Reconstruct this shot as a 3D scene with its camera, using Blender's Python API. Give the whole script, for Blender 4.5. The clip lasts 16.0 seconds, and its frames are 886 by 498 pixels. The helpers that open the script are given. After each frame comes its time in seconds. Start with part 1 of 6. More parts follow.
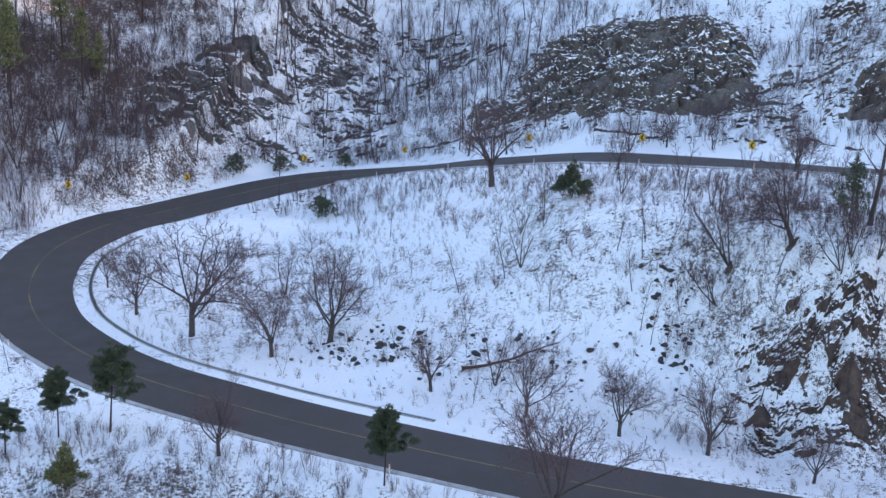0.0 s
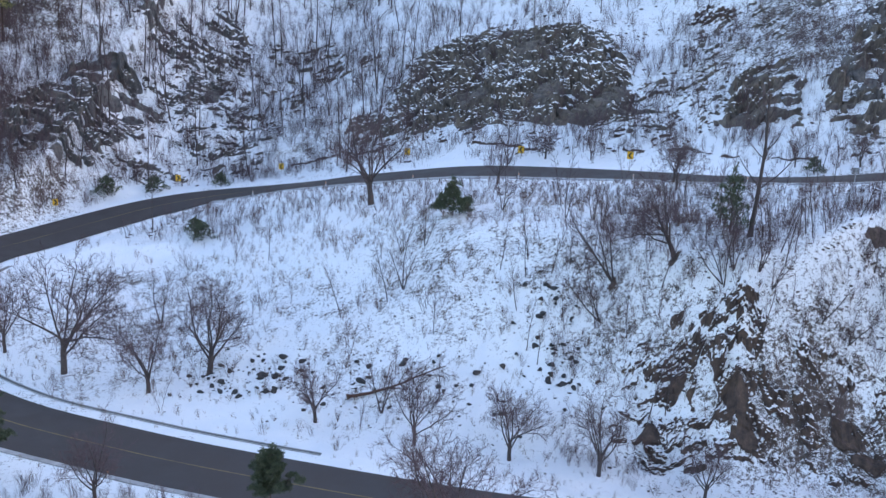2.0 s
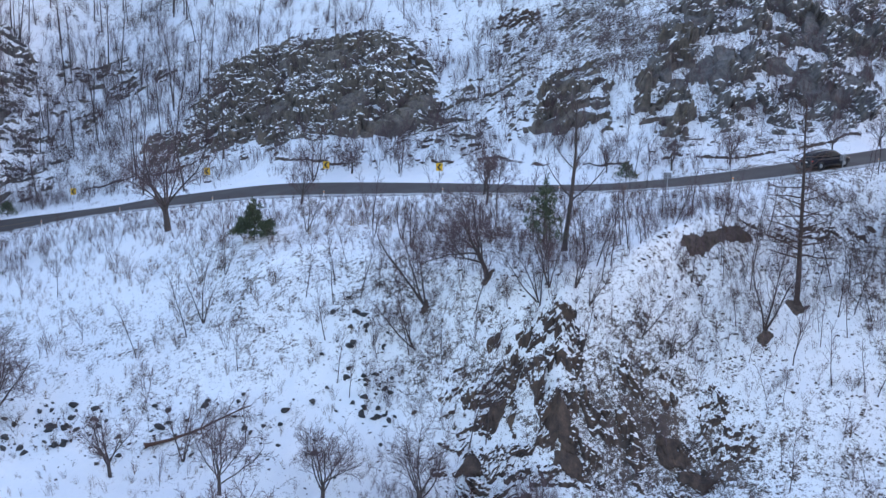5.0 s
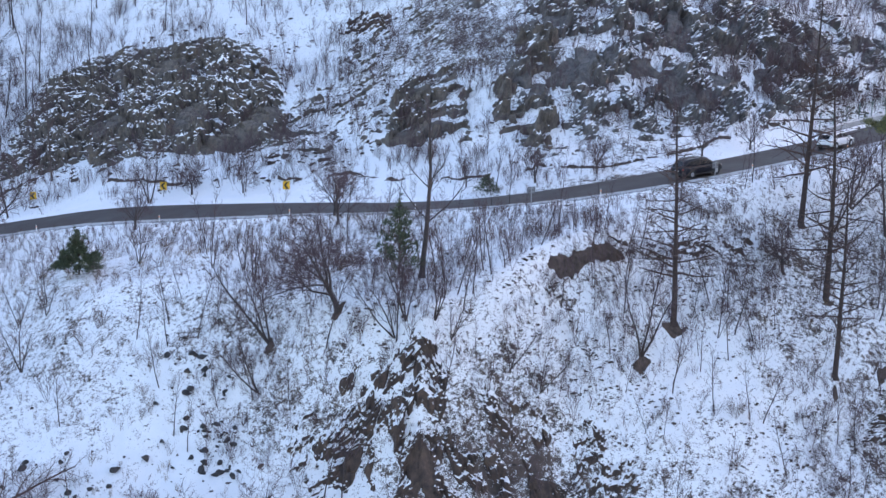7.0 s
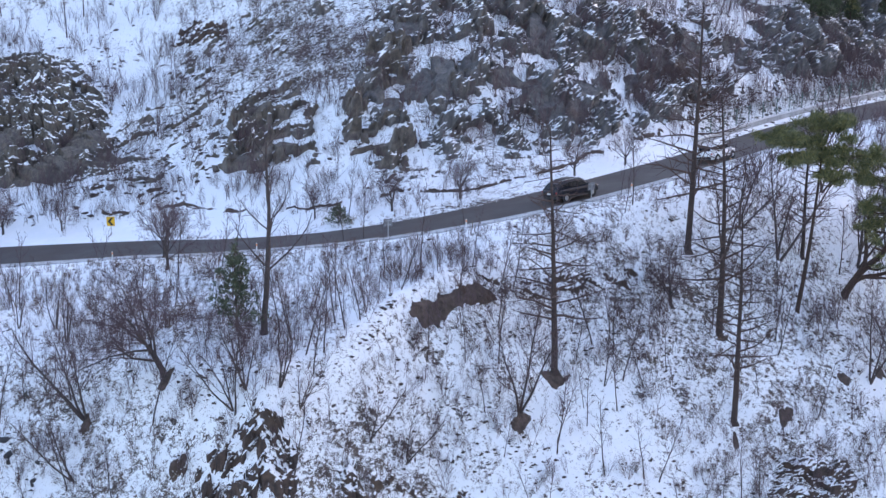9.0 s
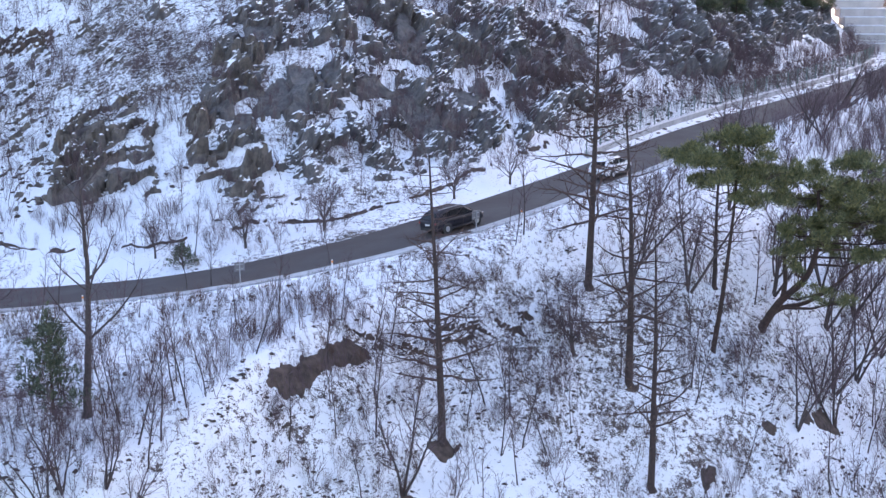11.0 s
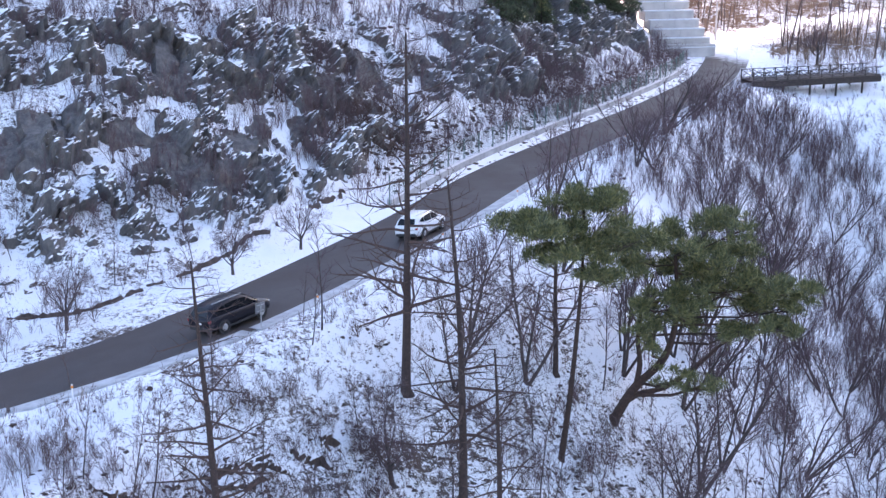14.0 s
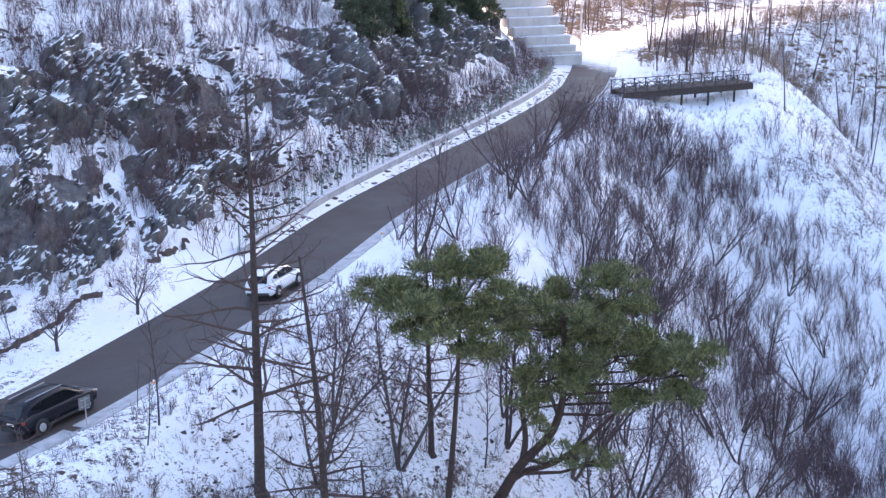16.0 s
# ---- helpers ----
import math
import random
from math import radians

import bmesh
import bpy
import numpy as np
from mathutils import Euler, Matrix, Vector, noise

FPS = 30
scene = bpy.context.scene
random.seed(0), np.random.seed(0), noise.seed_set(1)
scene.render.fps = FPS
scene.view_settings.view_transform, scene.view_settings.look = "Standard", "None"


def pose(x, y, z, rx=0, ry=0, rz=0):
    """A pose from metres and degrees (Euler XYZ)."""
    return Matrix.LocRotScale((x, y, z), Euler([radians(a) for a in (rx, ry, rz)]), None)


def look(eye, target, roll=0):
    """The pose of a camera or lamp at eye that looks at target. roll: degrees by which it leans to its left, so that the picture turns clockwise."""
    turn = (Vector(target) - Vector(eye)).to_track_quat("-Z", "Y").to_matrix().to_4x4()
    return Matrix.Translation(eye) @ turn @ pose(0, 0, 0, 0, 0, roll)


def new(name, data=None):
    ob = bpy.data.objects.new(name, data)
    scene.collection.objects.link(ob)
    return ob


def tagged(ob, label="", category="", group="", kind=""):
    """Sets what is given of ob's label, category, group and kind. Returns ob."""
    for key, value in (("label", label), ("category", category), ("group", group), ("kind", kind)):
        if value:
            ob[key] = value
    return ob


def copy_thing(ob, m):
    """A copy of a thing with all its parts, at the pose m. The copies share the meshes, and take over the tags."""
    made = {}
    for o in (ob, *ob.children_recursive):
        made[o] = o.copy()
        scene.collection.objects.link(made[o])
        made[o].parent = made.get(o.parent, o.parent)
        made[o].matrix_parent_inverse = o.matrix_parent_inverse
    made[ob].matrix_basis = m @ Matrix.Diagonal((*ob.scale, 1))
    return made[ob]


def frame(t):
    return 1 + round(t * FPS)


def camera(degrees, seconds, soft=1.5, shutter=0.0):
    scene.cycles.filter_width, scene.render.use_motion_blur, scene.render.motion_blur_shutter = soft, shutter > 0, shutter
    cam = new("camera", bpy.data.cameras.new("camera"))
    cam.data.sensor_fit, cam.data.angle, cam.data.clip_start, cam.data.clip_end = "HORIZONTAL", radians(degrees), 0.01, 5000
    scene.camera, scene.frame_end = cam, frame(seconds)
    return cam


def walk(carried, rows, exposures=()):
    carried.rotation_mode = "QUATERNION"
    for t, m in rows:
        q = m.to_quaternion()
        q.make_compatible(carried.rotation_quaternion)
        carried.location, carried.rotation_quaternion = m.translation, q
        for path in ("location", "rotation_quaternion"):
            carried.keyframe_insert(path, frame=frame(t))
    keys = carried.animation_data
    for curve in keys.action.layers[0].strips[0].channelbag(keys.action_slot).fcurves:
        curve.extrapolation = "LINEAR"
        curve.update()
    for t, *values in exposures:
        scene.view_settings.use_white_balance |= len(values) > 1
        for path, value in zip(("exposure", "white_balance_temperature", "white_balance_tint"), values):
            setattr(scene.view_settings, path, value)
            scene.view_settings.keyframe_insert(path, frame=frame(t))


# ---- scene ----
# ---- camera ----
cam = camera(36.0, 16.0, soft=1.4)
ROWS = [
    (0.0, 0.45, -3.32, 48.23, 14.93, -16.53, -2.58),
    (0.5, 0.20, -2.47, 48.47, 13.48, -16.47, -2.42),
    (1.0, -0.01, -1.77, 48.83, 12.09, -16.41, -2.28),
    (1.5, -0.12, -0.98, 49.18, 10.78, -16.35, -2.16),
    (2.0, -0.20, -0.22, 49.51, 9.61, -16.28, -2.07),
    (2.5, -0.17, 0.64, 49.80, 8.46, -16.22, -1.98),
    (3.0, -0.11, 1.63, 49.94, 7.31, -16.17, -1.87),
    (3.5, 0.07, 2.76, 49.88, 5.91, -16.12, -1.73),
    (4.0, 0.18, 4.03, 49.77, 4.42, -16.06, -1.59),
    (6.5, 1.66, 15.67, 48.53, -2.55, -15.74, -1.13),
    (7.0, 2.10, 18.94, 48.36, -4.21, -15.71, -1.00),
    (7.5, 2.59, 22.34, 48.19, -5.85, -15.68, -0.88),
    (8.0, 3.13, 26.00, 48.02, -7.49, -15.66, -0.74),
    (8.5, 3.73, 29.82, 47.86, -9.05, -15.66, -0.60),
    (9.0, 4.47, 33.68, 47.64, -10.39, -15.67, -0.47),
    (11.5, 8.80, 53.03, 46.51, -17.70, -15.90, -0.24),
    (12.0, 9.84, 56.64, 46.50, -19.20, -15.94, -0.25),
    (12.5, 11.00, 60.07, 46.49, -20.60, -15.98, -0.24),
    (13.0, 12.16, 63.21, 46.58, -22.08, -16.05, -0.20),
    (13.5, 13.38, 66.18, 46.75, -23.63, -16.12, -0.18),
    (14.0, 14.57, 69.00, 46.96, -25.32, -16.20, -0.15),
    (14.5, 15.81, 71.62, 47.17, -26.89, -16.26, -0.11),
    (15.0, 17.12, 74.03, 47.40, -28.48, -16.32, -0.07),
    (15.5, 18.37, 76.25, 47.66, -30.00, -16.38, -0.02),
    (16.0, 19.71, 78.43, 47.91, -31.25, -16.46, 0.02),
]
walk(cam, [(t, pose(x, y, z, 90 + pitch, roll, yaw)) for t, x, y, z, yaw, pitch, roll in ROWS],
     exposures=[(0.0, 2.06, 6440, 21), (8.0, 2.16, 6580, 25), (12.0, 2.42, 6440, 29), (16.0, 2.44, 6290, 28)])

# ---- light: low winter sun behind an added, unseen mountain, blue shade on the slope ----
SUN_AZ, SUN_EL = 82.0, 11.0          # degrees clockwise from +y, and above the horizon
world = bpy.data.worlds.new("winter_sky")
scene.world = world
world.use_nodes = True
wn = world.node_tree.nodes
sky = wn.new("ShaderNodeTexSky")
sky.sky_type = 'NISHITA'
sky.sun_disc = False
sky.sun_elevation = radians(SUN_EL)
sky.sun_rotation = radians(SUN_AZ)
sky.air_density, sky.dust_density, sky.ozone_density = 1.0, 1.5, 1.2
world.node_tree.links.new(sky.outputs[0], wn["Background"].inputs[0])
wn["Background"].inputs[1].default_value = 0.15
sun_data = bpy.data.lights.new("sun", 'SUN')
sun_data.energy, sun_data.angle, sun_data.color = 3.3, radians(0.53), (1.0, 0.80, 0.60)
sun = new("sun", sun_data)
sun.matrix_basis = look((0, 0, 0), (-math.sin(radians(SUN_AZ)), -math.cos(radians(SUN_AZ)), -math.tan(radians(SUN_EL))))

# ---- small numeric tools ----


def _hash(i, j, seed):
    n = (i.astype(np.int64) * 374761393 + j.astype(np.int64) * 668265263 + seed * 144269 + 12345) & 0x7fffffff
    n = ((n ^ (n >> 13)) * 1274126177) & 0x7fffffff
    n = ((n ^ (n >> 15)) * 1103515245 + 12345) & 0x7fffffff
    return ((n >> 8) & 0xffff) / 65535.0


def vnoise(x, y, seed=0):
    """Smooth value noise, -1 to 1."""
    i, j = np.floor(x), np.floor(y)
    u, v = x - i, y - j
    u, v = u * u * (3 - 2 * u), v * v * (3 - 2 * v)
    a, b = _hash(i, j, seed), _hash(i + 1, j, seed)
    c, d = _hash(i, j + 1, seed), _hash(i + 1, j + 1, seed)
    return 2 * ((a * (1 - u) + b * u) * (1 - v) + (c * (1 - u) + d * u) * v) - 1


def fbm(x, y, size, octaves=4, seed=0):
    out, amp = 0, 1.0
    for k in range(octaves):
        out = out + amp * vnoise(x / size + 17.3 * k, y / size - 9.1 * k, seed + k)
        size, amp = size / 2.1, amp * 0.5
    return out


def smooth(a, b, x):
    t = np.clip((x - a) / (b - a), 0, 1)
    return t * t * (3 - 2 * t)


def cells(x, y, size, seed):
    """Fractured cells: a random value for the nearest cell, the distance to its border and the place within it."""
    px, py = x / size, y / size
    i0, j0 = np.floor(px), np.floor(py)
    best = np.full(px.shape, 9.0)
    second = np.full(px.shape, 9.0)
    value = np.zeros(px.shape)
    ox, oy = np.zeros(px.shape), np.zeros(px.shape)
    for di in (-1, 0, 1):
        for dj in (-1, 0, 1):
            i, j = i0 + di, j0 + dj
            cx, cy = i + 0.1 + 0.8 * _hash(i, j, seed), j + 0.1 + 0.8 * _hash(i, j, seed + 1)
            d = np.hypot(px - cx, py - cy)
            near = d < best
            second = np.where(near, best, np.minimum(second, d))
            value = np.where(near, _hash(i, j, seed + 2), value)
            ox, oy = np.where(near, px - cx, ox), np.where(near, py - cy, oy)
            best = np.minimum(best, d)
    return value, second - best, ox, oy


# ---- the plan: road line and lie of the land ----
ROAD = [
    (150, 20, 2.0), (80, 62, 3.6), (40, 79, 3.2), (12, 88.5, 2.6), (-13.3, 91.8, 1.8), (-33.6, 96.4, 0.8), (-45.3, 99.6, 0.4),
    (-55.6, 103.3, 0.0), (-65, 109, -0.5), (-73, 116, -0.8), (-80, 126.5, -1.1), (-84.3, 139, -1.2), (-83.6, 151.5, -1.2),
    (-80, 160, -1.2), (-75.3, 168.1, -0.7), (-69.1, 175.2, 0.3), (-62, 178.6, 1.5), (-53, 177, 3.6), (-42.8, 171.3, 6.8), (-33.5, 166.1, 9.4),
    (-21.8, 160.7, 12.15), (-2.9, 152.2, 14.95), (6.6, 146.2, 16.6), (15.7, 141.3, 18.35), (24.9, 140, 19.75), (35.8, 143.1, 20.8),
    (52.7, 155.4, 20.9), (67.9, 169.1, 20.55), (80.9, 179, 20.4), (100.1, 193.5, 19.95), (118.1, 208.9, 19.4), (128.7, 220.4, 19.2),
]
ROAD += [(135, 228, 19.15), (142, 237, 19.0), (152, 246, 18.6), (175, 258, 18.0), (230, 275, 19.0)]


def spline(points, step=1.0):
    p = [Vector(q) for q in points]
    p = [2 * p[0] - p[1]] + p + [2 * p[-1] - p[-2]]
    out = []
    for k in range(1, len(p) - 2):
        n = max(2, int((p[k + 1] - p[k]).length / step))
        for m in range(n):
            t = m / n
            out.append(0.5 * (2 * p[k] + (p[k + 1] - p[k - 1]) * t + (2 * p[k - 1] - 5 * p[k] + 4 * p[k + 1] - p[k + 2]) * t * t
                              + (3 * p[k] - p[k - 1] - 3 * p[k + 1] + p[k + 2]) * t ** 3))
    out.append(p[-2])
    return np.array([list(q) for q in out])


LINE = spline(ROAD)
TANG = np.gradient(LINE[:, :2], axis=0)
TANG /= np.linalg.norm(TANG, axis=1)[:, None]
SIDE = np.stack([-TANG[:, 1], TANG[:, 0]], 1)          # to the left of the way of travel
TURN_AT = int(np.argmin(LINE[:, 0]))
PAST = np.arange(len(LINE)) - TURN_AT
HALF = np.interp(PAST, [-TURN_AT, -40, 0, 30, 45, 64, 108, 130, 148, 168, 188, 204, 228], [4.1, 4.3, 5.0, 4.3, 3.9, 3.6, 3.65, 3.8, 3.85, 3.75, 3.4, 3.2, 3.05])
BANK = np.interp(PAST, [20, 52, 66, 76, 88, 108, 130, 150, 168, 190, 210], [0, -0.035, -0.06, -0.06, -0.03, 0.035, 0.09, 0.125, 0.11, 0.04, 0])   # fall towards the left
# the bench in the mountainside along which the upper road was cut
BENCH = [(-84.5, 144, -1.2), (-83.6, 151.5, -1.2), (-80, 160, -1.0), (-75.2, 168, -0.6), (-69, 175, 0.2), (-62, 178.5, 1.3), (-53, 177, 3.3), (-43, 171, 6.3), (-34, 165.3, 8.9),
         (-22.4, 159.3, 11.8), (-3, 151.9, 15.0), (7, 147.0, 16.5), (16.2, 142.8, 18.0), (24.8, 141.7, 19.3), (35.3, 144.2, 20.6),
         (53.7, 153.9, 22.1), (70.1, 166.4, 22.4), (83, 176.6, 22.1), (101, 192.5, 21.3), (118, 209, 20.3), (128, 221, 19.8)]
UPPER = spline(BENCH + ROAD[-5:])
UPPER = UPPER[np.argsort(UPPER[:, 0])]


def upper_road(x):
    return np.interp(x, UPPER[:, 0], UPPER[:, 1]) - 0.9 * np.maximum(0, -84 - x), np.interp(x, UPPER[:, 0], UPPER[:, 2])


def near_road(x, y):
    """Distance to the road's middle, the half width and the height there."""
    d, k = np.empty(x.shape), np.empty(x.shape, int)
    for s in range(0, x.size, 20000):
        e = slice(s, s + 20000)
        q = (x.ravel()[e, None] - LINE[None, :, 0]) ** 2 + (y.ravel()[e, None] - LINE[None, :, 1]) ** 2
        m = q.argmin(1)
        d.ravel()[e], k.ravel()[e] = np.sqrt(q[np.arange(len(m)), m]), m
    off = np.clip((x - LINE[k, 0]) * SIDE[k, 0] + (y - LINE[k, 1]) * SIDE[k, 1], -HALF[k] - 1, HALF[k] + 1)
    return d, HALF[k], LINE[k, 2] - BANK[k] * off, k


def lie(x, y):
    """The slope of the land without the road."""
    yu, zu = upper_road(x)
    v = yu - y
    crest = np.interp(x, [-85, -60, -40, -20, 0, 8, 14, 20, 30, 42, 57, 110, 122, 135, 150, 170], [5, 8, 12, 22, 29, 31, 25, 17, 9, 8, 6, 6, 14, 32, 36, 20])
    foot = np.interp(x, [-85, -60, -40, -20, 0, 8, 14, 20, 30, 42, 57, 110, 122, 135, 150, 170], [30, 45, 58, 53, 43, 40, 35, 33, 38, 39, 46, 45, 60, 78, 84, 70])
    low = np.interp(x, [-85, -20, 0, 14, 60, 110, 160, 400], [-1, 1, -0.3, -1, -2, -6, -9, -14])
    t = np.clip((v - crest) / (foot - crest), 0, 1)
    fall = 0.6 * t + 0.4 * t * t * (3 - 2 * t)
    inner = zu + (low - zu) * fall
    inner = inner - 0.28 * np.maximum(0, np.minimum(88 - y, 90)) - 0.02 * np.maximum(0, v - foot)
    w = -v - 9.0
    slope = np.interp(x, [-160, -90, -30, 0, 22, 35, 70, 108, 126, 141, 160, 300], [0.5, 0.42, 0.34, 0.36, 0.55, 0.62, 0.55, 0.62, 0.7, 0.22, 0.16, 0.22])
    soft = np.where(w > 0, w * w / (w + 5), 0)
    top = np.interp(x, [-200, -60, 20, 90, 118, 150, 400], [110, 105, 100, 95, 60, 70, 110])
    # the second term steepens the unseen upper hill so that it blocks the sun
    rise = slope * soft + 0.7 * smooth(-140, -60, x) * (1 - smooth(112, 132, x)) * np.maximum(0, w - 52) ** 2 / (np.maximum(0, w - 52) + 25)
    hill = zu - 0.15 + top * (1 - np.exp(-rise / top))
    land = np.where(v > 0, inner, hill)
    # the far valley side: an unseen mountain added to block the sun from the place
    shade_massif = 190 * smooth(230, 400, x) * (1 - smooth(800, 1100, x)) * (1 - smooth(228, 285, y)) * smooth(-700, -300, y)
    hollow = 1.7 * np.exp(-((x - 130) / 15) ** 2 - ((y - 202) / 7) ** 2)
    return land + shade_massif - hollow


def ground(x, y, fine=True):
    x, y = np.atleast_1d(np.asarray(x, float)), np.atleast_1d(np.asarray(y, float))
    d, half, zr, k = near_road(x, y)
    base = lie(x, y)
    off = smooth(2.0, 14.0, d - half)
    if fine:
        base = base + off * (0.9 * fbm(x, y, 16, 3, 3) + 0.28 * fbm(x, y, 3.0, 3, 9))
    ease = smooth(0.3, 7.0, d - half)
    z = (zr - 0.06) * (1 - ease) + base * ease
    return np.where(d < half + 0.3, zr - 0.09, z)


def at(x, y):
    return float(ground(x, y)[0])


# ---- building tools ----
def mesh_of(name, verts, faces, material, smooth_faces=False):
    me = bpy.data.meshes.new(name)
    verts = np.asarray(verts, np.float32)
    faces = np.asarray(faces, np.int32)
    me.vertices.add(len(verts))
    me.vertices.foreach_set("co", verts.ravel())
    n = faces.shape[1]
    me.loops.add(faces.size)
    me.loops.foreach_set("vertex_index", faces.ravel())
    me.polygons.add(len(faces))
    me.polygons.foreach_set("loop_start", np.arange(0, faces.size, n, dtype=np.int32))
    me.polygons.foreach_set("use_smooth", np.full(len(faces), smooth_faces))
    me.materials.append(material)
    me.update(calc_edges=True)
    return me


def hang(ob, parent, label=""):
    ob.parent = parent
    return tagged(ob, label)


def grid_faces(nu, nv):
    a = np.arange(nu * nv).reshape(nv, nu)
    return np.stack([a[:-1, :-1], a[:-1, 1:], a[1:, 1:], a[1:, :-1]], -1).reshape(-1, 4)


def part(name, bm, material, parent, label=""):
    me = bpy.data.meshes.new(name)
    bm.to_mesh(me)
    bm.free()
    me.materials.append(material)
    ob = new(name, me)
    if parent is not None:
        ob.parent = parent
    return tagged(ob, label)


def box(bm, cx, cy, cz, sx, sy, sz, bevel=0.0):
    r = bmesh.ops.create_cube(bm, size=1.0, matrix=Matrix.Translation((cx, cy, cz)) @ Matrix.Diagonal((sx, sy, sz, 1)))
    if bevel:
        edges = list({e for v in r["verts"] for e in v.link_edges})
        bmesh.ops.bevel(bm, geom=edges, offset=bevel, segments=2, affect='EDGES', profile=0.5)
    return bm


def rod(bm, a, b, r0, r1, n=8):
    a, b = Vector(a), Vector(b)
    m = Matrix.Translation((a + b) / 2) @ (b - a).to_track_quat('Z', 'Y').to_matrix().to_4x4()
    bmesh.ops.create_cone(bm, cap_ends=True, segments=n, radius1=r0, radius2=r1, depth=(b - a).length, matrix=m)
    return bm


# ---- materials ----
def material(name, roughness=0.8, metallic=0.0):
    m = bpy.data.materials.new(name)
    m.use_nodes = True
    b = m.node_tree.nodes["Principled BSDF"]
    b.inputs["Roughness"].default_value, b.inputs["Metallic"].default_value = roughness, metallic
    return m, m.node_tree, b


def node(nt, kind, **inputs):
    n = nt.nodes.new(kind)
    for k, v in inputs.items():
        key = k.replace("_", " ")
        n.inputs[key].default_value = v
    return n


def noise_node(nt, scale, detail=4.0, rough=0.55, coord=None):
    n = node(nt, "ShaderNodeTexNoise", Scale=scale, Detail=detail, Roughness=rough)
    if coord is None:
        coord = nt.nodes.new("ShaderNodeNewGeometry").outputs["Position"]
    nt.links.new(coord, n.inputs["Vector"])
    return n


def ramp(nt, src, stops):
    r = nt.nodes.new("ShaderNodeValToRGB")
    while len(r.color_ramp.elements) > 2:
        r.color_ramp.elements.remove(r.color_ramp.elements[-1])
    while len(r.color_ramp.elements) < len(stops):
        r.color_ramp.elements.new(0.5)
    for e, (p, c) in zip(r.color_ramp.elements, stops):
        e.position = p
        e.color = (c, c, c, 1) if isinstance(c, (int, float)) else (*c, 1)
    nt.links.new(src, r.inputs[0])
    return r.outputs[0]


def mix(nt, fac, a, b):
    n = nt.nodes.new("ShaderNodeMix")
    n.data_type = 'RGBA'
    for i, v in ((0, fac), (6, a), (7, b)):
        if isinstance(v, bpy.types.NodeSocket):
            nt.links.new(v, n.inputs[i])
        else:
            n.inputs[i].default_value = v if i == 0 else (*v, 1)
    return n.outputs[2]


def math_node(nt, op, a, b=0.0):
    n = nt.nodes.new("ShaderNodeMath")
    n.operation = op
    for i, v in enumerate((a, b)):
        if isinstance(v, bpy.types.NodeSocket):
            nt.links.new(v, n.inputs[i])
        else:
            n.inputs[i].default_value = v
    return n.outputs[0]


def bump(nt, bsdf, height, strength=0.4, distance=0.1):
    b = node(nt, "ShaderNodeBump", Strength=strength, Distance=distance)
    nt.links.new(height, b.inputs["Height"])
    nt.links.new(b.outputs[0], bsdf.inputs["Normal"])


def plain(name, colour, roughness=0.7, metallic=0.0, vary=0.25, scale=3.0):
    m, nt, b = material(name, roughness, metallic)
    n = noise_node(nt, scale, 5.0)
    dark = tuple(c * (1 - vary) for c in colour)
    light = tuple(min(1, c * (1 + vary)) for c in colour)
    nt.links.new(ramp(nt, n.outputs[0], [(0.3, dark), (0.7, light)]), b.inputs["Base Color"])
    return m


SNOW, SNOW_BLUE = (0.87, 0.88, 0.89), (0.79, 0.82, 0.85)


def snow_material():
    m, nt, b = material("snow_litter_and_hollow_shade", 0.75)
    geo = nt.nodes.new("ShaderNodeNewGeometry")
    big = noise_node(nt, 0.05, 4.0)
    mid = noise_node(nt, 0.5, 5.0, 0.65)
    small = noise_node(nt, 2.8, 6.0, 0.75)
    tiny = noise_node(nt, 11.0, 4.0, 0.75)
    sep = nt.nodes.new("ShaderNodeSeparateXYZ")
    nt.links.new(geo.outputs["Normal"], sep.inputs[0])
    steep = math_node(nt, 'SUBTRACT', 1.0, sep.outputs["Z"])
    spot = math_node(nt, 'MULTIPLY', steep, 0.07)
    for n, w in ((small, 0.52), (mid, 0.30), (tiny, 0.40), (big, 0.40)):
        spot = math_node(nt, 'ADD', spot, math_node(nt, 'MULTIPLY', n.outputs[0], w))
    # more leaf litter and hollow shade on the sunless knoll, on the hill over the road and below the lower road
    place = nt.nodes.new("ShaderNodeSeparateXYZ")
    nt.links.new(geo.outputs["Position"], place.inputs[0])
    for axis, start, full, w in (("X", -14.0, 14.0, 0.048), ("X", 42.0, 66.0, -0.045), ("X", 138.0, 150.0, 0.03), ("X", -82.0, -96.0, 0.07), ("Y", 144.0, 150.0, -0.05), ("Y", 164.0, 180.0, 0.05), ("X", -28.0, -58.0, 0.035), ("Y", 92.0, 84.0, 0.075)):
        r = nt.nodes.new("ShaderNodeMapRange")
        r.interpolation_type = 'SMOOTHSTEP'
        nt.links.new(place.outputs[axis], r.inputs[0])
        for i, v in enumerate((start, full, 0.0, w)):
            r.inputs[i + 1].default_value = v
        spot = math_node(nt, 'ADD', spot, r.outputs[0])
    # dark specks: leaf litter, plus the shade of small hollows put into the colour
    litter = ramp(nt, spot, [(0.885, 0.0), (0.925, 1.0)])
    ground_col = ramp(nt, noise_node(nt, 1.1, 5.0).outputs[0], [(0.3, (0.04, 0.032, 0.029)), (0.5, (0.085, 0.06, 0.05)), (0.7, (0.125, 0.095, 0.078))])
    snow_col = ramp(nt, mid.outputs[0], [(0.3, SNOW_BLUE), (0.65, SNOW)])
    nt.links.new(mix(nt, litter, snow_col, ground_col), b.inputs["Base Color"])
    bump(nt, b, small.outputs[0], 0.5, 0.12)
    return m


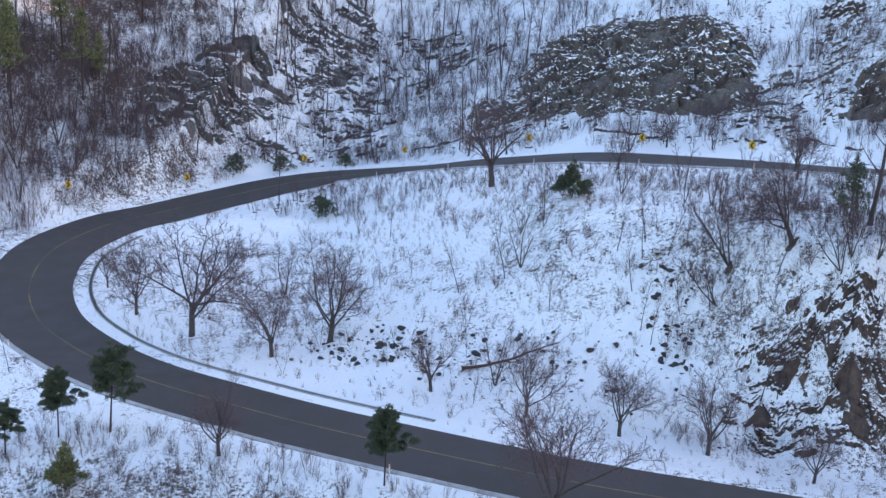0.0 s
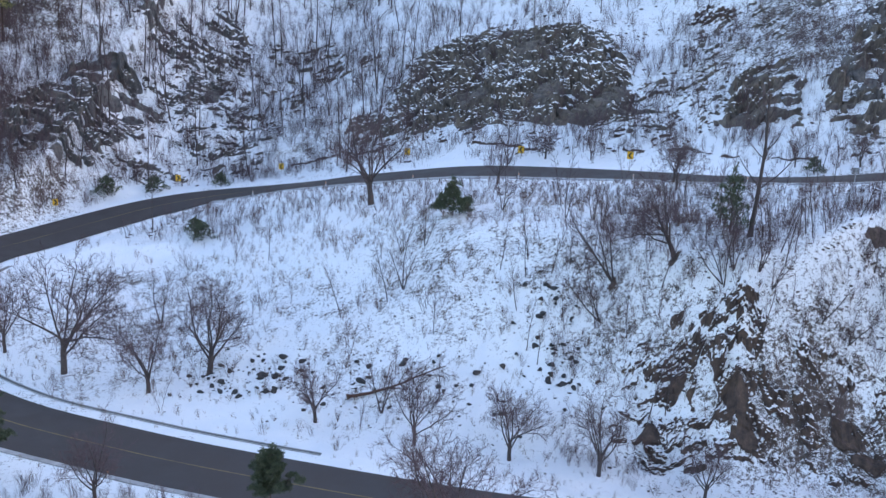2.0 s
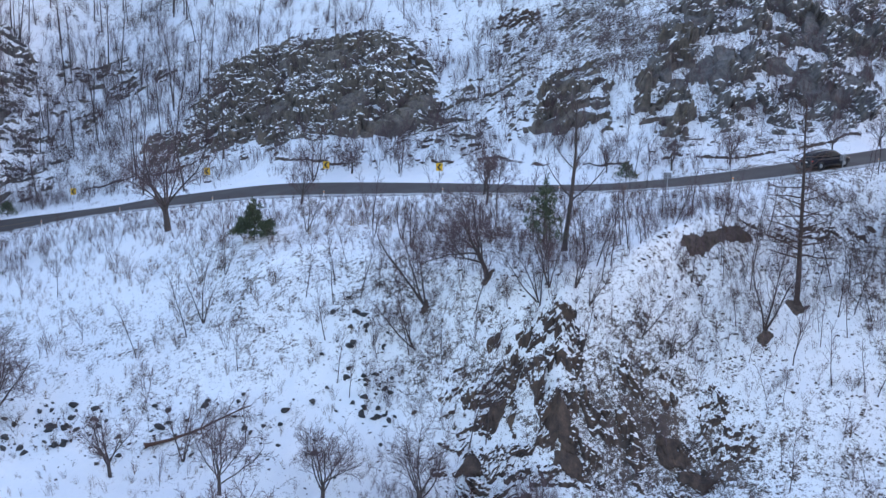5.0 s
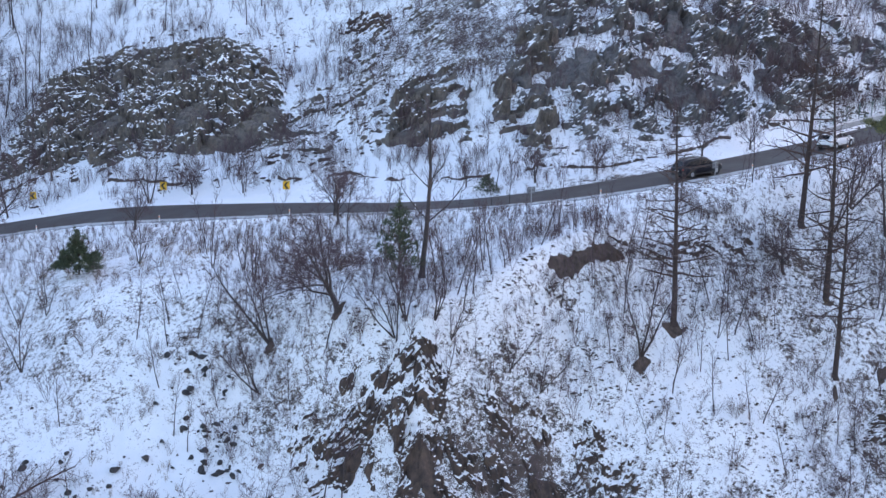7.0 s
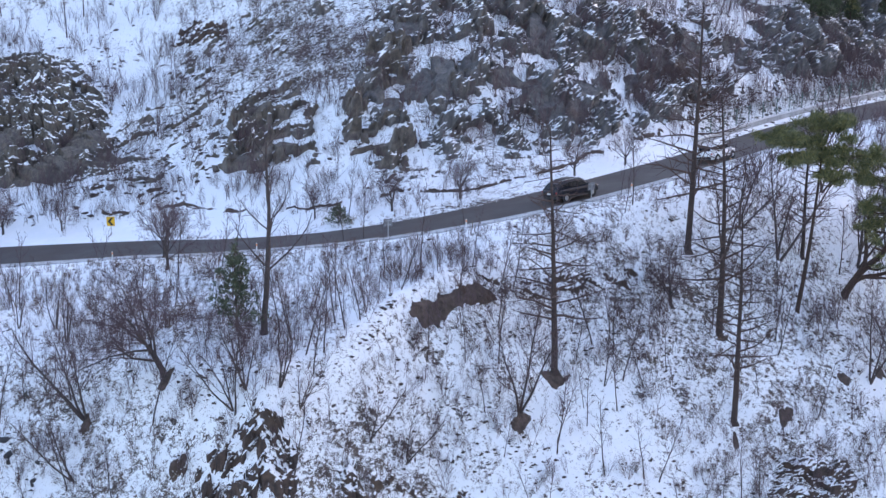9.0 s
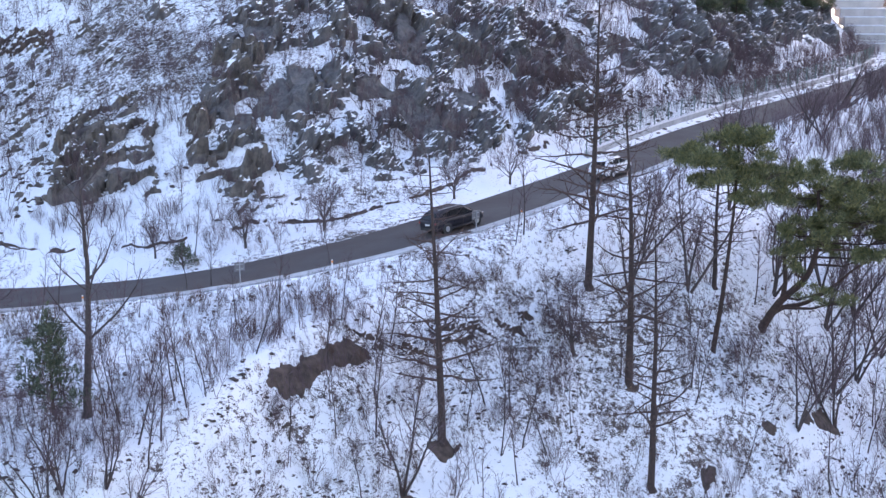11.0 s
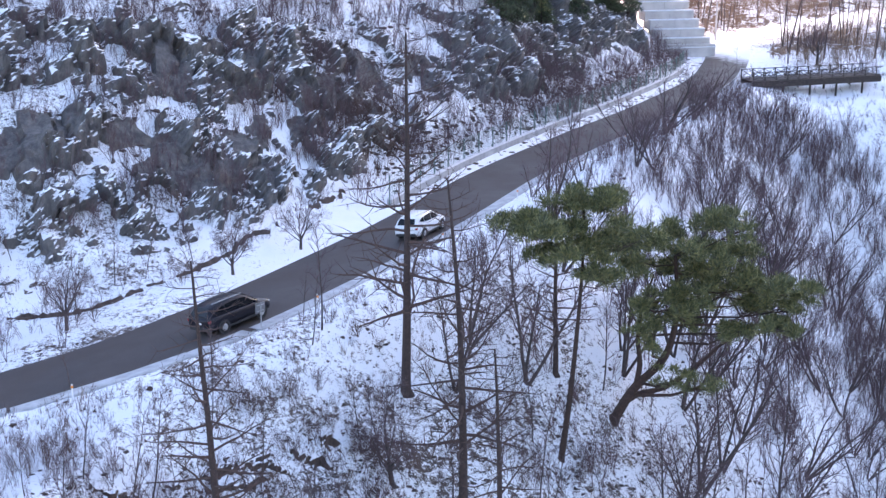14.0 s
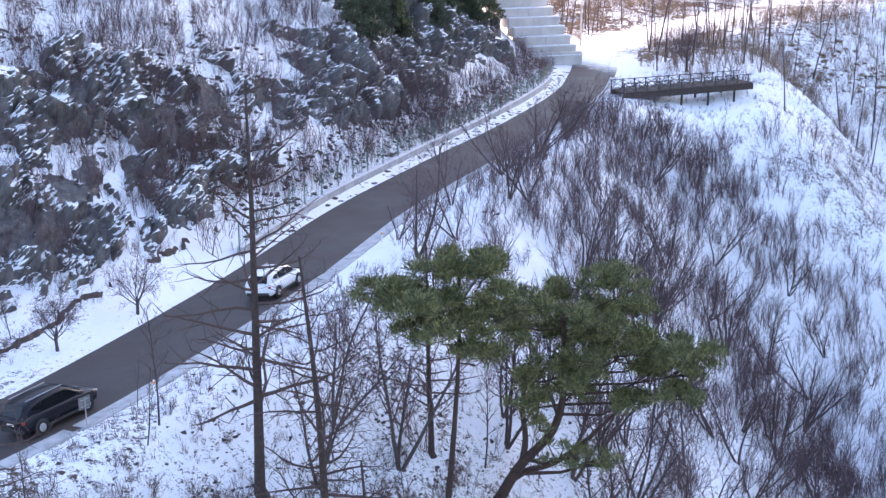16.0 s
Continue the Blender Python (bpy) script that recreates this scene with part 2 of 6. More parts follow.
def rock_material(name, rock_dark, rock_mid, rock_light, cover=0.5, fine=1.0, flat=0.8):
    """Fractured rock with snow caught wherever a face lies flat enough."""
    m, nt, b = material(name, 0.85)
    geo = nt.nodes.new("ShaderNodeNewGeometry")
    sep = nt.nodes.new("ShaderNodeSeparateXYZ")
    nt.links.new(geo.outputs["True Normal"], sep.inputs[0])
    n1 = noise_node(nt, 0.9 * fine, 6.0, 0.72)
    n2 = noise_node(nt, 5.0 * fine, 5.0, 0.7)
    base = ramp(nt, n1.outputs[0], [(0.25, rock_dark), (0.5, rock_mid), (0.75, rock_light)])
    base = mix(nt, ramp(nt, n2.outputs[0], [(0.35, 0.0), (0.75, 0.5)]), base, rock_dark)
    # seepage streaks running down the faces, and rusty patches
    drop = nt.nodes.new("ShaderNodeVectorMath")
    drop.operation = 'MULTIPLY'
    nt.links.new(geo.outputs["Position"], drop.inputs[0])
    drop.inputs[1].default_value = (1.0, 1.0, 0.12)
    streak = noise_node(nt, 1.6, 5.0, 0.7, drop.outputs[0])
    base = mix(nt, ramp(nt, streak.outputs[0], [(0.42, 0.0), (0.62, 0.65)]), base, tuple(0.55 * c for c in rock_dark))
    base = mix(nt, ramp(nt, noise_node(nt, 0.45, 3.0).outputs[0], [(0.56, 0.0), (0.74, 0.4)]), base, (0.20, 0.135, 0.085))
    n3 = noise_node(nt, 0.32, 4.0, 0.6)
    cling = nt.nodes.new("ShaderNodeAttribute")
    cling.attribute_name = "cling"
    lay = math_node(nt, 'ADD', math_node(nt, 'MULTIPLY', sep.outputs["Z"], flat), cling.outputs["Fac"])
    for n, w in ((n1, 0.65), (n2, 0.3), (n3, 0.95)):
        lay = math_node(nt, 'ADD', lay, math_node(nt, 'MULTIPLY', math_node(nt, 'SUBTRACT', n.outputs[0], 0.5), w))
    snow = ramp(nt, lay, [(cover, 0.0), (min(0.99, cover + 0.05), 1.0)])
    nt.links.new(mix(nt, snow, base, SNOW), b.inputs["Base Color"])
    bump(nt, b, n2.outputs[0], 0.6, 0.15)
    return m


def asphalt_material():
    m, nt, b = material("worn_asphalt", 0.8)
    n1 = noise_node(nt, 0.25, 4.0)
    n2 = noise_node(nt, 14.0, 3.0)
    c = ramp(nt, n1.outputs[0], [(0.3, (0.039, 0.031, 0.029)), (0.7, (0.059, 0.047, 0.043))])
    c = mix(nt, ramp(nt, n2.outputs[0], [(0.4, 0.0), (0.8, 0.35)]), c, (0.088, 0.075, 0.07))
    # packed snow left on the asphalt past the bend
    sep = nt.nodes.new("ShaderNodeSeparateXYZ")
    nt.links.new(nt.nodes.new("ShaderNodeNewGeometry").outputs["Position"], sep.inputs[0])
    far = math_node(nt, 'MULTIPLY', math_node(nt, 'SUBTRACT', sep.outputs["X"], 131.0), 0.09)
    worn = math_node(nt, 'ADD', far, math_node(nt, 'MULTIPLY', noise_node(nt, 0.8, 5.0, 0.7).outputs[0], 0.6))
    c = mix(nt, ramp(nt, worn, [(0.3, 0.0), (0.75, 0.95)]), c, SNOW_BLUE)
    nt.links.new(c, b.inputs["Base Color"])
    nt.links.new(ramp(nt, n1.outputs[0], [(0.35, 0.65), (0.7, 0.9)]), b.inputs["Roughness"])
    bump(nt, b, n2.outputs[0], 0.3, 0.01)
    return m


M_SNOW = snow_material()
M_ROCK = rock_material("dark_rock_with_snow", (0.085, 0.074, 0.067), (0.175, 0.15, 0.13), (0.29, 0.245, 0.2), 0.46, 1.3, 0.75)
M_RED_ROCK = rock_material("brown_rock_with_snow", (0.04, 0.03, 0.028), (0.10, 0.066, 0.052), (0.19, 0.125, 0.085), 0.31, 1.9, 0.6)
M_CLIFF = rock_material("dark_cliff_with_snow", (0.082, 0.078, 0.078), (0.158, 0.146, 0.14), (0.26, 0.235, 0.21), 0.42, 1.8, 0.75)
M_DOME = rock_material("weathered_grey_rock", (0.085, 0.074, 0.067), (0.165, 0.142, 0.122), (0.27, 0.23, 0.185), 0.41, 2.2, 0.75)
M_ASPHALT = asphalt_material()


def line_material():
    m, nt, b = material("worn_yellow_paint", 0.75)
    worn = math_node(nt, 'ADD', math_node(nt, 'MULTIPLY', noise_node(nt, 0.12, 3.0).outputs[0], 0.7), math_node(nt, 'MULTIPLY', noise_node(nt, 3.0, 5.0, 0.75).outputs[0], 0.4))
    nt.links.new(mix(nt, ramp(nt, worn, [(0.48, 0.85), (0.62, 0.15)]), (0.25, 0.175, 0.065), (0.05, 0.04, 0.037)), b.inputs["Base Color"])
    return m


M_YELLOW_LINE = line_material()
M_CONCRETE = plain("grey_concrete", (0.36, 0.36, 0.36), 0.85, scale=1.2)

# ---- ground: one sheet to the horizon ----
def lines(core_a, core_b, step, reach_a, reach_b):
    mid = np.arange(core_a, core_b + step / 2, step)
    low, high, s = [core_a], [core_b], step
    while low[-1] > reach_a:
        s = min(s * 1.13, 120)
        low.append(low[-1] - s)
    s = step
    while high[-1] < reach_b:
        s = min(s * 1.13, 120)
        high.append(high[-1] + s)
    return np.concatenate([low[:0:-1], mid, high[1:]])


gx, gy = lines(-112, 160, 0.8, -1500, 1800), lines(62, 262, 0.8, -1200, 1800)
GX, GY = np.meshgrid(gx, gy)
GZ = ground(GX.ravel(), GY.ravel()).reshape(GX.shape)
land = new("ground", mesh_of("ground", np.stack([GX, GY, GZ], -1).reshape(-1, 3), grid_faces(len(gx), len(gy)), M_SNOW, True))
tagged(land, "snow-covered mountainside with leaf litter and painted shade of small hollows", "ground", kind="structure")


# ---- road ----
def ribbon(offsets, lifts, keep=slice(None)):
    """A strip along the road; offsets from its middle to the left, one column each."""
    line, side, half, bank = LINE[keep], SIDE[keep], HALF[keep], BANK[keep]
    cols = []
    for o, l in zip(offsets, lifts):
        o = o(half) if callable(o) else np.full(len(line), o)
        cols.append(np.concatenate([line[:, :2] + side * o[:, None], (line[:, 2] + l - o * bank)[:, None]], 1))
    v = np.stack(cols, 1)
    return v.reshape(-1, 3), grid_faces(len(offsets), len(line))


v, f = ribbon([lambda h: h, lambda h: h * 0.5, 0.0, lambda h: -h * 0.5, lambda h: -h], [0.0, 0.04, 0.07, 0.04, 0.0], slice(0, int(np.argmin((LINE[:, 0] - 150) ** 2 + (LINE[:, 1] - 244) ** 2))))
road = new("road", mesh_of("road", v, f, M_ASPHALT, True))
tagged(road, "dark worn asphalt two-lane mountain road, cleared of snow", "road", kind="structure")
v, f = ribbon([0.08, -0.08], [0.078, 0.078], slice(0, TURN_AT + 62))
line_ob = new("centre_line", mesh_of("centre_line", v, f, M_YELLOW_LINE))
tagged(line_ob, "faded yellow centre line on the asphalt", "road marking", kind="structure")


# ---- rock ----
# smooth bare faces that stand out of the broken rock, and drifts that bury it: x, y, half width, half depth
SLABS = [(25, 166.1, 4.5, 2.6), (29.6, 169.6, 4.6, 3.0), (36.8, 166.4, 3.4, 2.8), (40.4, 163.6, 2.6, 2.6), (41, 175.6, 1.7, 3.2), (46.4, 171.9, 1.7, 4.4), (49.9, 171.2, 0.9, 3.6), (58.4, 177.2, 1.4, 2.4), (66.6, 183.4, 1.5, 4.0), (20.5, 159.6, 3.0, 2.6),
         (25.8, 176, 2.5, 1.5), (52.3, 174.2, 1.0, 4.0), (48.2, 178, 1.1, 2.6), (68, 188.3, 2.0, 2.6), (43.8, 167.6, 1.0, 2.6), (44.8, 164.9, 0.9, 2.2),
         (12.8, 172.1, 2.8, 2.0), (13.6, 164.8, 3.3, 1.9), (9.2, 164.7, 1.5, 1.5), (19.8, 171.4, 2.0, 3.6), (55, 177, 1.4, 3.5), (60, 181, 1.5, 4.0),
         (-2.8, 176.3, 3.4, 2.4), (-7.2, 180.3, 2.6, 2.6), (-10.8, 177.4, 3.6, 1.8), (-16.3, 184.6, 2.2, 3.6), (-19.5, 200, 4.0, 1.7), (-20.4, 208, 6.0, 1.4), (-28, 204, 3.0, 1.5), (-27, 191, 2.2, 3.2),
         (-84.6, 197.2, 5.2, 4.6), (-79.5, 200.8, 2.2, 2.8), (-89, 190, 2.2, 2.6), (-77, 196.5, 1.2, 2.4), (-72.5, 210, 1.3, 3.4), (-92, 175.8, 2.2, 1.4), (-85.3, 178.4, 3.0, 1.8), (-88.7, 181.9, 1.8, 1.4),
         (8.0, 110.4, 1.0, 0.8), (8.8, 109.3, 1.2, 0.6), (17.8, 112.0, 1.5, 0.8), (19.6, 110.9, 1.6, 0.7), (3.0, 112.2, 1.1, 0.5), (0.8, 110.2, 0.9, 0.6)]
DRIFTS = [(24.5, 161.4, 3.6, 1.5), (40.5, 171.0, 1.1, 1.8), (36.5, 161.2, 1.1, 1.9), (34.2, 163.6, 0.7, 1.6), (48.3, 170.4, 0.8, 2.2), (68.0, 195.0, 6.5, 6.0), (21.6, 172.6, 1.5, 1.0), (31.3, 160, 2.2, 0.9),
          (16.9, 163, 1.0, 6.0), (62, 186.5, 3.0, 1.6), (11.3, 113.2, 1.5, 1.4), (12.5, 110.2, 1.0, 0.8), (5.3, 111.2, 1.0, 1.2), (15.4, 112.4, 0.9, 0.8)]


def spread(places, x, y, seed):
    """How far a point lies inside the ragged ovals of places, 0 to 1."""
    out = np.zeros(x.shape)
    for cx, cy, rx, ry in places:
        far = np.hypot((x - cx) / rx, (y - cy) / ry) + 0.3 * fbm(x, y, 0.9 * min(rx, ry), 3, seed)
        out = np.maximum(out, 1 - smooth(0.85, 1.05, far))
    return out


def crag(name, quad, step, push, bulge, cell, rough, mat, label, seed, sink=0.8, gaps=0.5, stretch=1.0, squash=1.0, ragged=0.40, power=3, grain=0.0, ledge=0.75, bare=0.0):
    """A fractured outcrop over the four-sided stretch of slope quad: blocks with steep faces and flat ledges, pushed out along push."""
    a, b, c, d = [np.array(q) for q in quad]
    wide, deep = np.linalg.norm(b - a), np.linalg.norm(d - a)
    u, w = np.arange(-1.3, 1.301, 2 * step / wide), np.arange(-1.3, 1.301, 2 * step * squash / deep)
    U, V = np.meshgrid(u, w)
    s, t = (0.5 + 0.5 * U)[..., None], (0.5 + 0.5 * V)[..., None]
    xy = (a * (1 - s) + b * s) * (1 - t) + (d * (1 - s) + c * s) * t
    x, y = xy[..., 0], xy[..., 1]
    g = ground(x.ravel(), y.ravel()).reshape(x.shape)
    size = min(wide, deep)
    slab, drift = spread(SLABS, x, y, seed + 90), spread(DRIFTS, x, y, seed + 95)
    edge = (np.abs(U) ** power + np.abs(V) ** power) ** (1 / power) + ragged * fbm(x, y, size * 0.5, 5, seed)
    mask = 1 - smooth(0.72, 1.12, edge)
    mask = mask * (1 - gaps * smooth(0.15, 0.75, fbm(x * 1.15, y * 0.8, cell * 2.2, 4, seed + 3)) * (1 - slab)) * (1 - drift)
    off, half = near_road(x.ravel(), y.ravel())[:2]
    mask = mask * smooth(3.6, 6.2, off - half + 1.2 * fbm(x.ravel(), y.ravel(), 3.0, 3, seed + 9)).reshape(x.shape)
    wx, wy = x + 0.3 * cell * fbm(x, y, cell * 1.3, 3, seed + 5), y + 0.3 * cell * fbm(x, y, cell * 1.3, 3, seed + 8)
    cg, sg = math.cos(radians(grain)), math.sin(radians(grain))
    wx, wy = wx * cg + wy * sg, (wy * cg - wx * sg) * stretch
    p = Vector(push).normalized()
    up = Vector((-p.x, -p.y)).normalized()
    up = (up.x * cg + up.y * sg, up.y * cg - up.x * sg)
    broken = -0.25 * cell * slab
    for k, (part_size, weight) in enumerate(((1.0, 0.85), (0.42, 0.9), (0.17, 0.8))):
        value, border, ox, oy = cells(wx, wy, cell * part_size, seed + 20 + 20 * k)
        q = ox * up[0] + oy * up[1]
        step_up = np.where(q < 0.08, (q - 0.08) * 1.0, (0.08 - q) * ledge)
        fine = 1 - 0.88 * slab if k else 1 - 0.55 * slab
        broken = broken + cell * part_size / stretch ** 0.7 * weight * fine * (step_up + 0.24 + 0.55 * (value - 0.5) - 0.12 * (border < 0.07))
    disp = mask * (bulge + rough * broken + 0.25 * slab) - sink * (1 - mask)
    pts = np.stack([x + p.x * disp, y + p.y * disp, g + p.z * disp], -1).reshape(-1, 3)
    cling = (0.25 * drift - 0.55 * slab - bare).ravel()
    faces = grid_faces(len(u), len(w))
    keep = disp.ravel()[faces].max(1) > (-0.3 if bulge >= 0 else -0.95)
    # each great block of the broken rock is a piece of its own
    base = new(name)
    block = cells(wx, wy, max(cell * 2.3, size * 0.16), seed + 80)[0].ravel()[faces[:, 0]]
    for one in np.unique(block[keep]):
        own = faces[keep & (block == one)]
        used, index = np.unique(own, return_inverse=True)
        index = index.reshape(-1, 4)
        mark = np.arange(len(used))
        while True:
            low = np.minimum(mark[index].min(1), len(used))
            fresh = mark.copy()
            np.minimum.at(fresh, index, low[:, None])
            if (fresh == mark).all():
                break
            mark = fresh
        which = mark[index[:, 0]]
        for piece in np.unique(which):
            mine = index[which == piece]
            if len(mine) < 14:
                continue
            own_pts, renumbered = np.unique(mine, return_inverse=True)
            me = mesh_of("rock_block", pts[used][own_pts], renumbered.reshape(-1, 4), mat)
            me.attributes.new("cling", 'FLOAT', 'POINT').data.foreach_set("value", cling[used][own_pts].astype(np.float32))
            hang(new("rock_block", me), base)
    return tagged(base, label, "rock")


OUT = (0.0, -0.65, 0.76)
crag("rock_outcrop", [(-2.5, 107.4), (22.5, 108.4), (22.0, 114.6), (-3.5, 115.0)], 0.14, (0.0, -0.8, 0.6), 0.4, 1.5, 0.75, M_RED_ROCK,
     "brown fractured rock outcrop with snow on its ledges", 101, 0.5, 0.55, 1.0, 0.6, ragged=0.22, grain=-35, ledge=2.2)
crag("rock_outcrop", [(-4.5, 112.6), (14.0, 112.2), (11.0, 115.0), (-3.5, 116.4)], 0.14, (0.0, -0.5, 0.85), 0.1, 1.2, 0.8, M_RED_ROCK,
     "low broken brown rock and leaf litter on top of the outcrop", 111, 0.4, 0.8, ragged=0.3, grain=20, ledge=1.2)
crag("rock_outcrop", [(12.0, 110.5), (26.0, 111.0), (24.0, 115.8), (12.5, 116.4)], 0.14, (0.1, -0.7, 0.7), 0.1, 1.1, 0.8, M_RED_ROCK,
     "scattered brown rock and roots beside the outcrop", 121, 0.4, 0.8, ragged=0.3, grain=-30, ledge=1.6)
crag("rock_outcrop", [(43.0, 116.8), (52.0, 117.2), (52.0, 120.8), (44.5, 120.0)], 0.18, (0.0, -0.7, 0.7), 0.3, 1.4, 0.8, M_RED_ROCK,
     "small brown broken rock ledge in the snow", 131, 0.7, 0.7, 1.3, 0.7)
crag("rock_dome", [(-35.5, 182.5), (3.5, 165.5), (-5.0, 203.5), (-44.0, 223.5)], 0.22, OUT, 1.3, 1.6, 1.0, M_DOME,
     "large dark rock dome streaked with snow above the road", 151, 0.6, 0.3, 0.34, ragged=0.26, power=2.3, grain=34, ledge=0.6)
crag("cliff_face", [(-91.5, 187.0), (-75.5, 200.0), (-80.5, 208.0), (-90.0, 201.5)], 0.26, (0.3, -0.75, 0.6), 1.0, 4.5, 1.0, M_CLIFF,
     "dark bare cliff face high on the wooded slope", 171, 0.6, 0.00)
crag("cliff_face", [(-77.0, 204.5), (-72.0, 206.5), (-71.0, 216.0), (-76.5, 216.0)], 0.26, (0.3, -0.65, 0.7), 0.8, 3.0, 0.7, M_CLIFF,
     "narrow slanting face of dark bare rock on the slope", 181, 0.6, 0.1, bare=0.12, ragged=0.2)
crag("rock_outcrop", [(-91.5, 169.5), (-76.0, 184.5), (-80.0, 200.0), (-94.0, 189.0)], 0.28, (0.3, -0.65, 0.7), 0.6, 2.3, 1.7, M_CLIFF,
     "broken dark rocks with snow-filled cracks", 191, 0.6, 0.2)
crag("rock_outcrop", [(-83.0, 208.0), (-68.5, 224.5), (-75.5, 239.0), (-89.5, 220.0)], 0.3, (0.3, -0.65, 0.7), 0.3, 2.0, 1.2, M_CLIFF,
     "scattered dark rocks among brush high on the slope", 221, 0.6, 0.65, grain=30)
crag("rock_outcrop", [(-36.0, 187.0), (-22.0, 177.0), (-27.0, 196.0), (-40.5, 213.0)], 0.26, OUT, 0.45, 2.2, 1.5, M_ROCK,
     "dark rock ledges beside the dome", 231, 0.6, 0.40)
crag("cliff_face", [(7.2, 163.0), (16.6, 157.2), (17.2, 173.5), (8.4, 179.5)], 0.22, OUT, 0.9, 2.4, 1.8, M_ROCK,
     "dark split crag above the roadside snow", 251, 0.6, 0.25)
crag("cliff_face", [(18.2, 157.3), (24.5, 155.6), (27.0, 173.5), (19.0, 176.0)], 0.2, OUT, 1.1, 2.6, 1.9, M_ROCK,
     "brown-grey cliff rib with snow ledges over the road", 271, 0.6, 0.15)
crag("cliff_face", [(22.0, 153.6), (40.5, 154.6), (48.0, 184.0), (21.0, 184.0)], 0.2, (0.05, -0.72, 0.7), 0.7, 2.3, 0.9, M_CLIFF,
     "long dark cliff of upright broken rock with snow patches", 281, 0.6, 0.25, 0.36, grain=-4, bare=0.02)
crag("cliff_face", [(37.0, 155.0), (57.0, 162.4), (71.0, 192.0), (42.5, 185.0)], 0.2, (0.2, -0.7, 0.7), 0.5, 2.2, 0.85, M_CLIFF,
     "dark broken cliff with snow caught between upright blocks", 291, 0.6, 0.32, 0.33, grain=-12, bare=0.03)
crag("cliff_face", [(73.0, 185.0), (126.0, 224.3), (123.0, 243.0), (88.0, 220.0)], 0.28, (0.45, -0.6, 0.6), 1.4, 2.8, 0.9, M_CLIFF,
     "shaded dark cliff beside the straight road", 311, 0.6, 0.05, 0.7, bare=0.24)
crag("cliff_face", [(53.5, 166.5), (71.5, 179.5), (82.0, 201.0), (62.0, 192.5)], 0.22, (0.3, -0.66, 0.66), 0.4, 2.2, 0.85, M_CLIFF,
     "broken cliff of dark and brown rock with brush and snow", 321, 0.6, 0.5, 0.36, grain=-20)
crag("rock_outcrop", [(14.0, 176.0), (48.0, 181.0), (62.0, 200.0), (14.0, 196.0)], 0.32, OUT, -0.42, 1.7, 1.25, M_ROCK,
     "scattered rock and brush in the snow above the cliffs", 341, 0.5, 0.95)
crag("rock_outcrop", [(-7.0, 176.0), (10.0, 164.0), (14.0, 190.0), (0.0, 196.0)], 0.3, OUT, -0.25, 1.6, 1.25, M_ROCK,
     "scattered broken rock in the snow gully", 351, 0.5, 1.0)
crag("rock_outcrop", [(-90.0, 176.0), (-60.0, 192.0), (-70.0, 222.0), (-92.0, 206.0)], 0.3, (0.3, -0.65, 0.7), 0.0, 2.0, 1.2, M_CLIFF,
     "broken dark rock slope with snow between the blocks", 361, 0.5, 0.9, grain=35)
crag("rock_outcrop", [(-30.0, 168.0), (2.0, 158.5), (4.0, 170.0), (-28.0, 184.0)], 0.3, OUT, -0.5, 1.5, 1.2, M_RED_ROCK,
     "scattered low rocks and litter at the foot of the dome", 371, 0.5, 1.0)
crag("rock_outcrop", [(25.0, 156.8), (43.0, 159.6), (45.0, 165.4), (26.0, 163.6)], 0.18, (0.05, -0.72, 0.7), 0.35, 1.7, 0.95, M_CLIFF,
     "low upright blocks of dark rock in the snow under the cliff", 401, 0.5, 0.3, 0.4, ragged=0.3, grain=-6)
crag("rock_outcrop", [(-47.0, 193.5), (-33.0, 186.5), (-34.5, 193.5), (-48.0, 200.5)], 0.24, OUT, 0.35, 1.8, 1.1, M_ROCK,
     "low brown rocks and dead leaves at the foot of the slope", 411, 0.5, 0.45, grain=25)
crag("rock_outcrop", [(-76.0, 205.0), (-48.0, 196.0), (-50.0, 228.0), (-78.0, 240.0)], 0.34, (0.2, -0.65, 0.75), -0.3, 1.8, 1.3, M_ROCK,
     "small rocks, brush and litter strewn over the snowy hillside", 441, 0.5, 0.95, grain=40)
crag("rock_debris", [(24.0, 153.0), (58.0, 162.0), (58.0, 169.0), (24.0, 160.0)], 0.2, OUT, 0.0, 1.5, 1.0, M_CLIFF,
     "fallen blocks, stones and earth along the foot of the cliffs", 391, 0.4, 0.75, 0.8, grain=-20)
crag("rock_ledge", [(0.5, 197.6), (8.6, 190.8), (9.0, 194.6), (2.4, 200.0)], 0.24, OUT, 0.5, 1.8, 0.9, M_RED_ROCK,
     "low brown rock ledge in open snow", 331, 0.6, 0.20)

M_SOIL = plain("bare_brown_soil", (0.085, 0.061, 0.05), 0.95, vary=0.5, scale=2.5)


def soil_bank(cx, cy, rx, ry, turn, seed, label):
    u = np.linspace(-1.1, 1.1, 46)
    U, V = np.meshgrid(u, u)
    c, s = math.cos(radians(turn)), math.sin(radians(turn))
    x, y = cx + U * rx * c - V * ry * s, cy + U * rx * s + V * ry * c
    g = ground(x.ravel(), y.ravel()).reshape(x.shape)
    edge = np.hypot(U, V) + 0.28 * fbm(x, y, max(0.5, ry * 0.8), 4, seed)
    lift = min(0.2, 0.08 * rx) * (1 - smooth(0.5, 0.95, edge)) - 0.35 * smooth(0.8, 1.05, edge) + min(0.1, 0.05 * rx) * fbm(x, y, 0.7, 3, seed + 3)
    faces = grid_faces(46, 46)
    keep = edge.ravel()[faces].min(1) < 1.0
    ob = new("bare_soil_bank", mesh_of("bare_soil_bank", np.stack([x, y, g + lift], -1).reshape(-1, 3), faces[keep], M_SOIL))
    return tagged(ob, label, "bare soil")


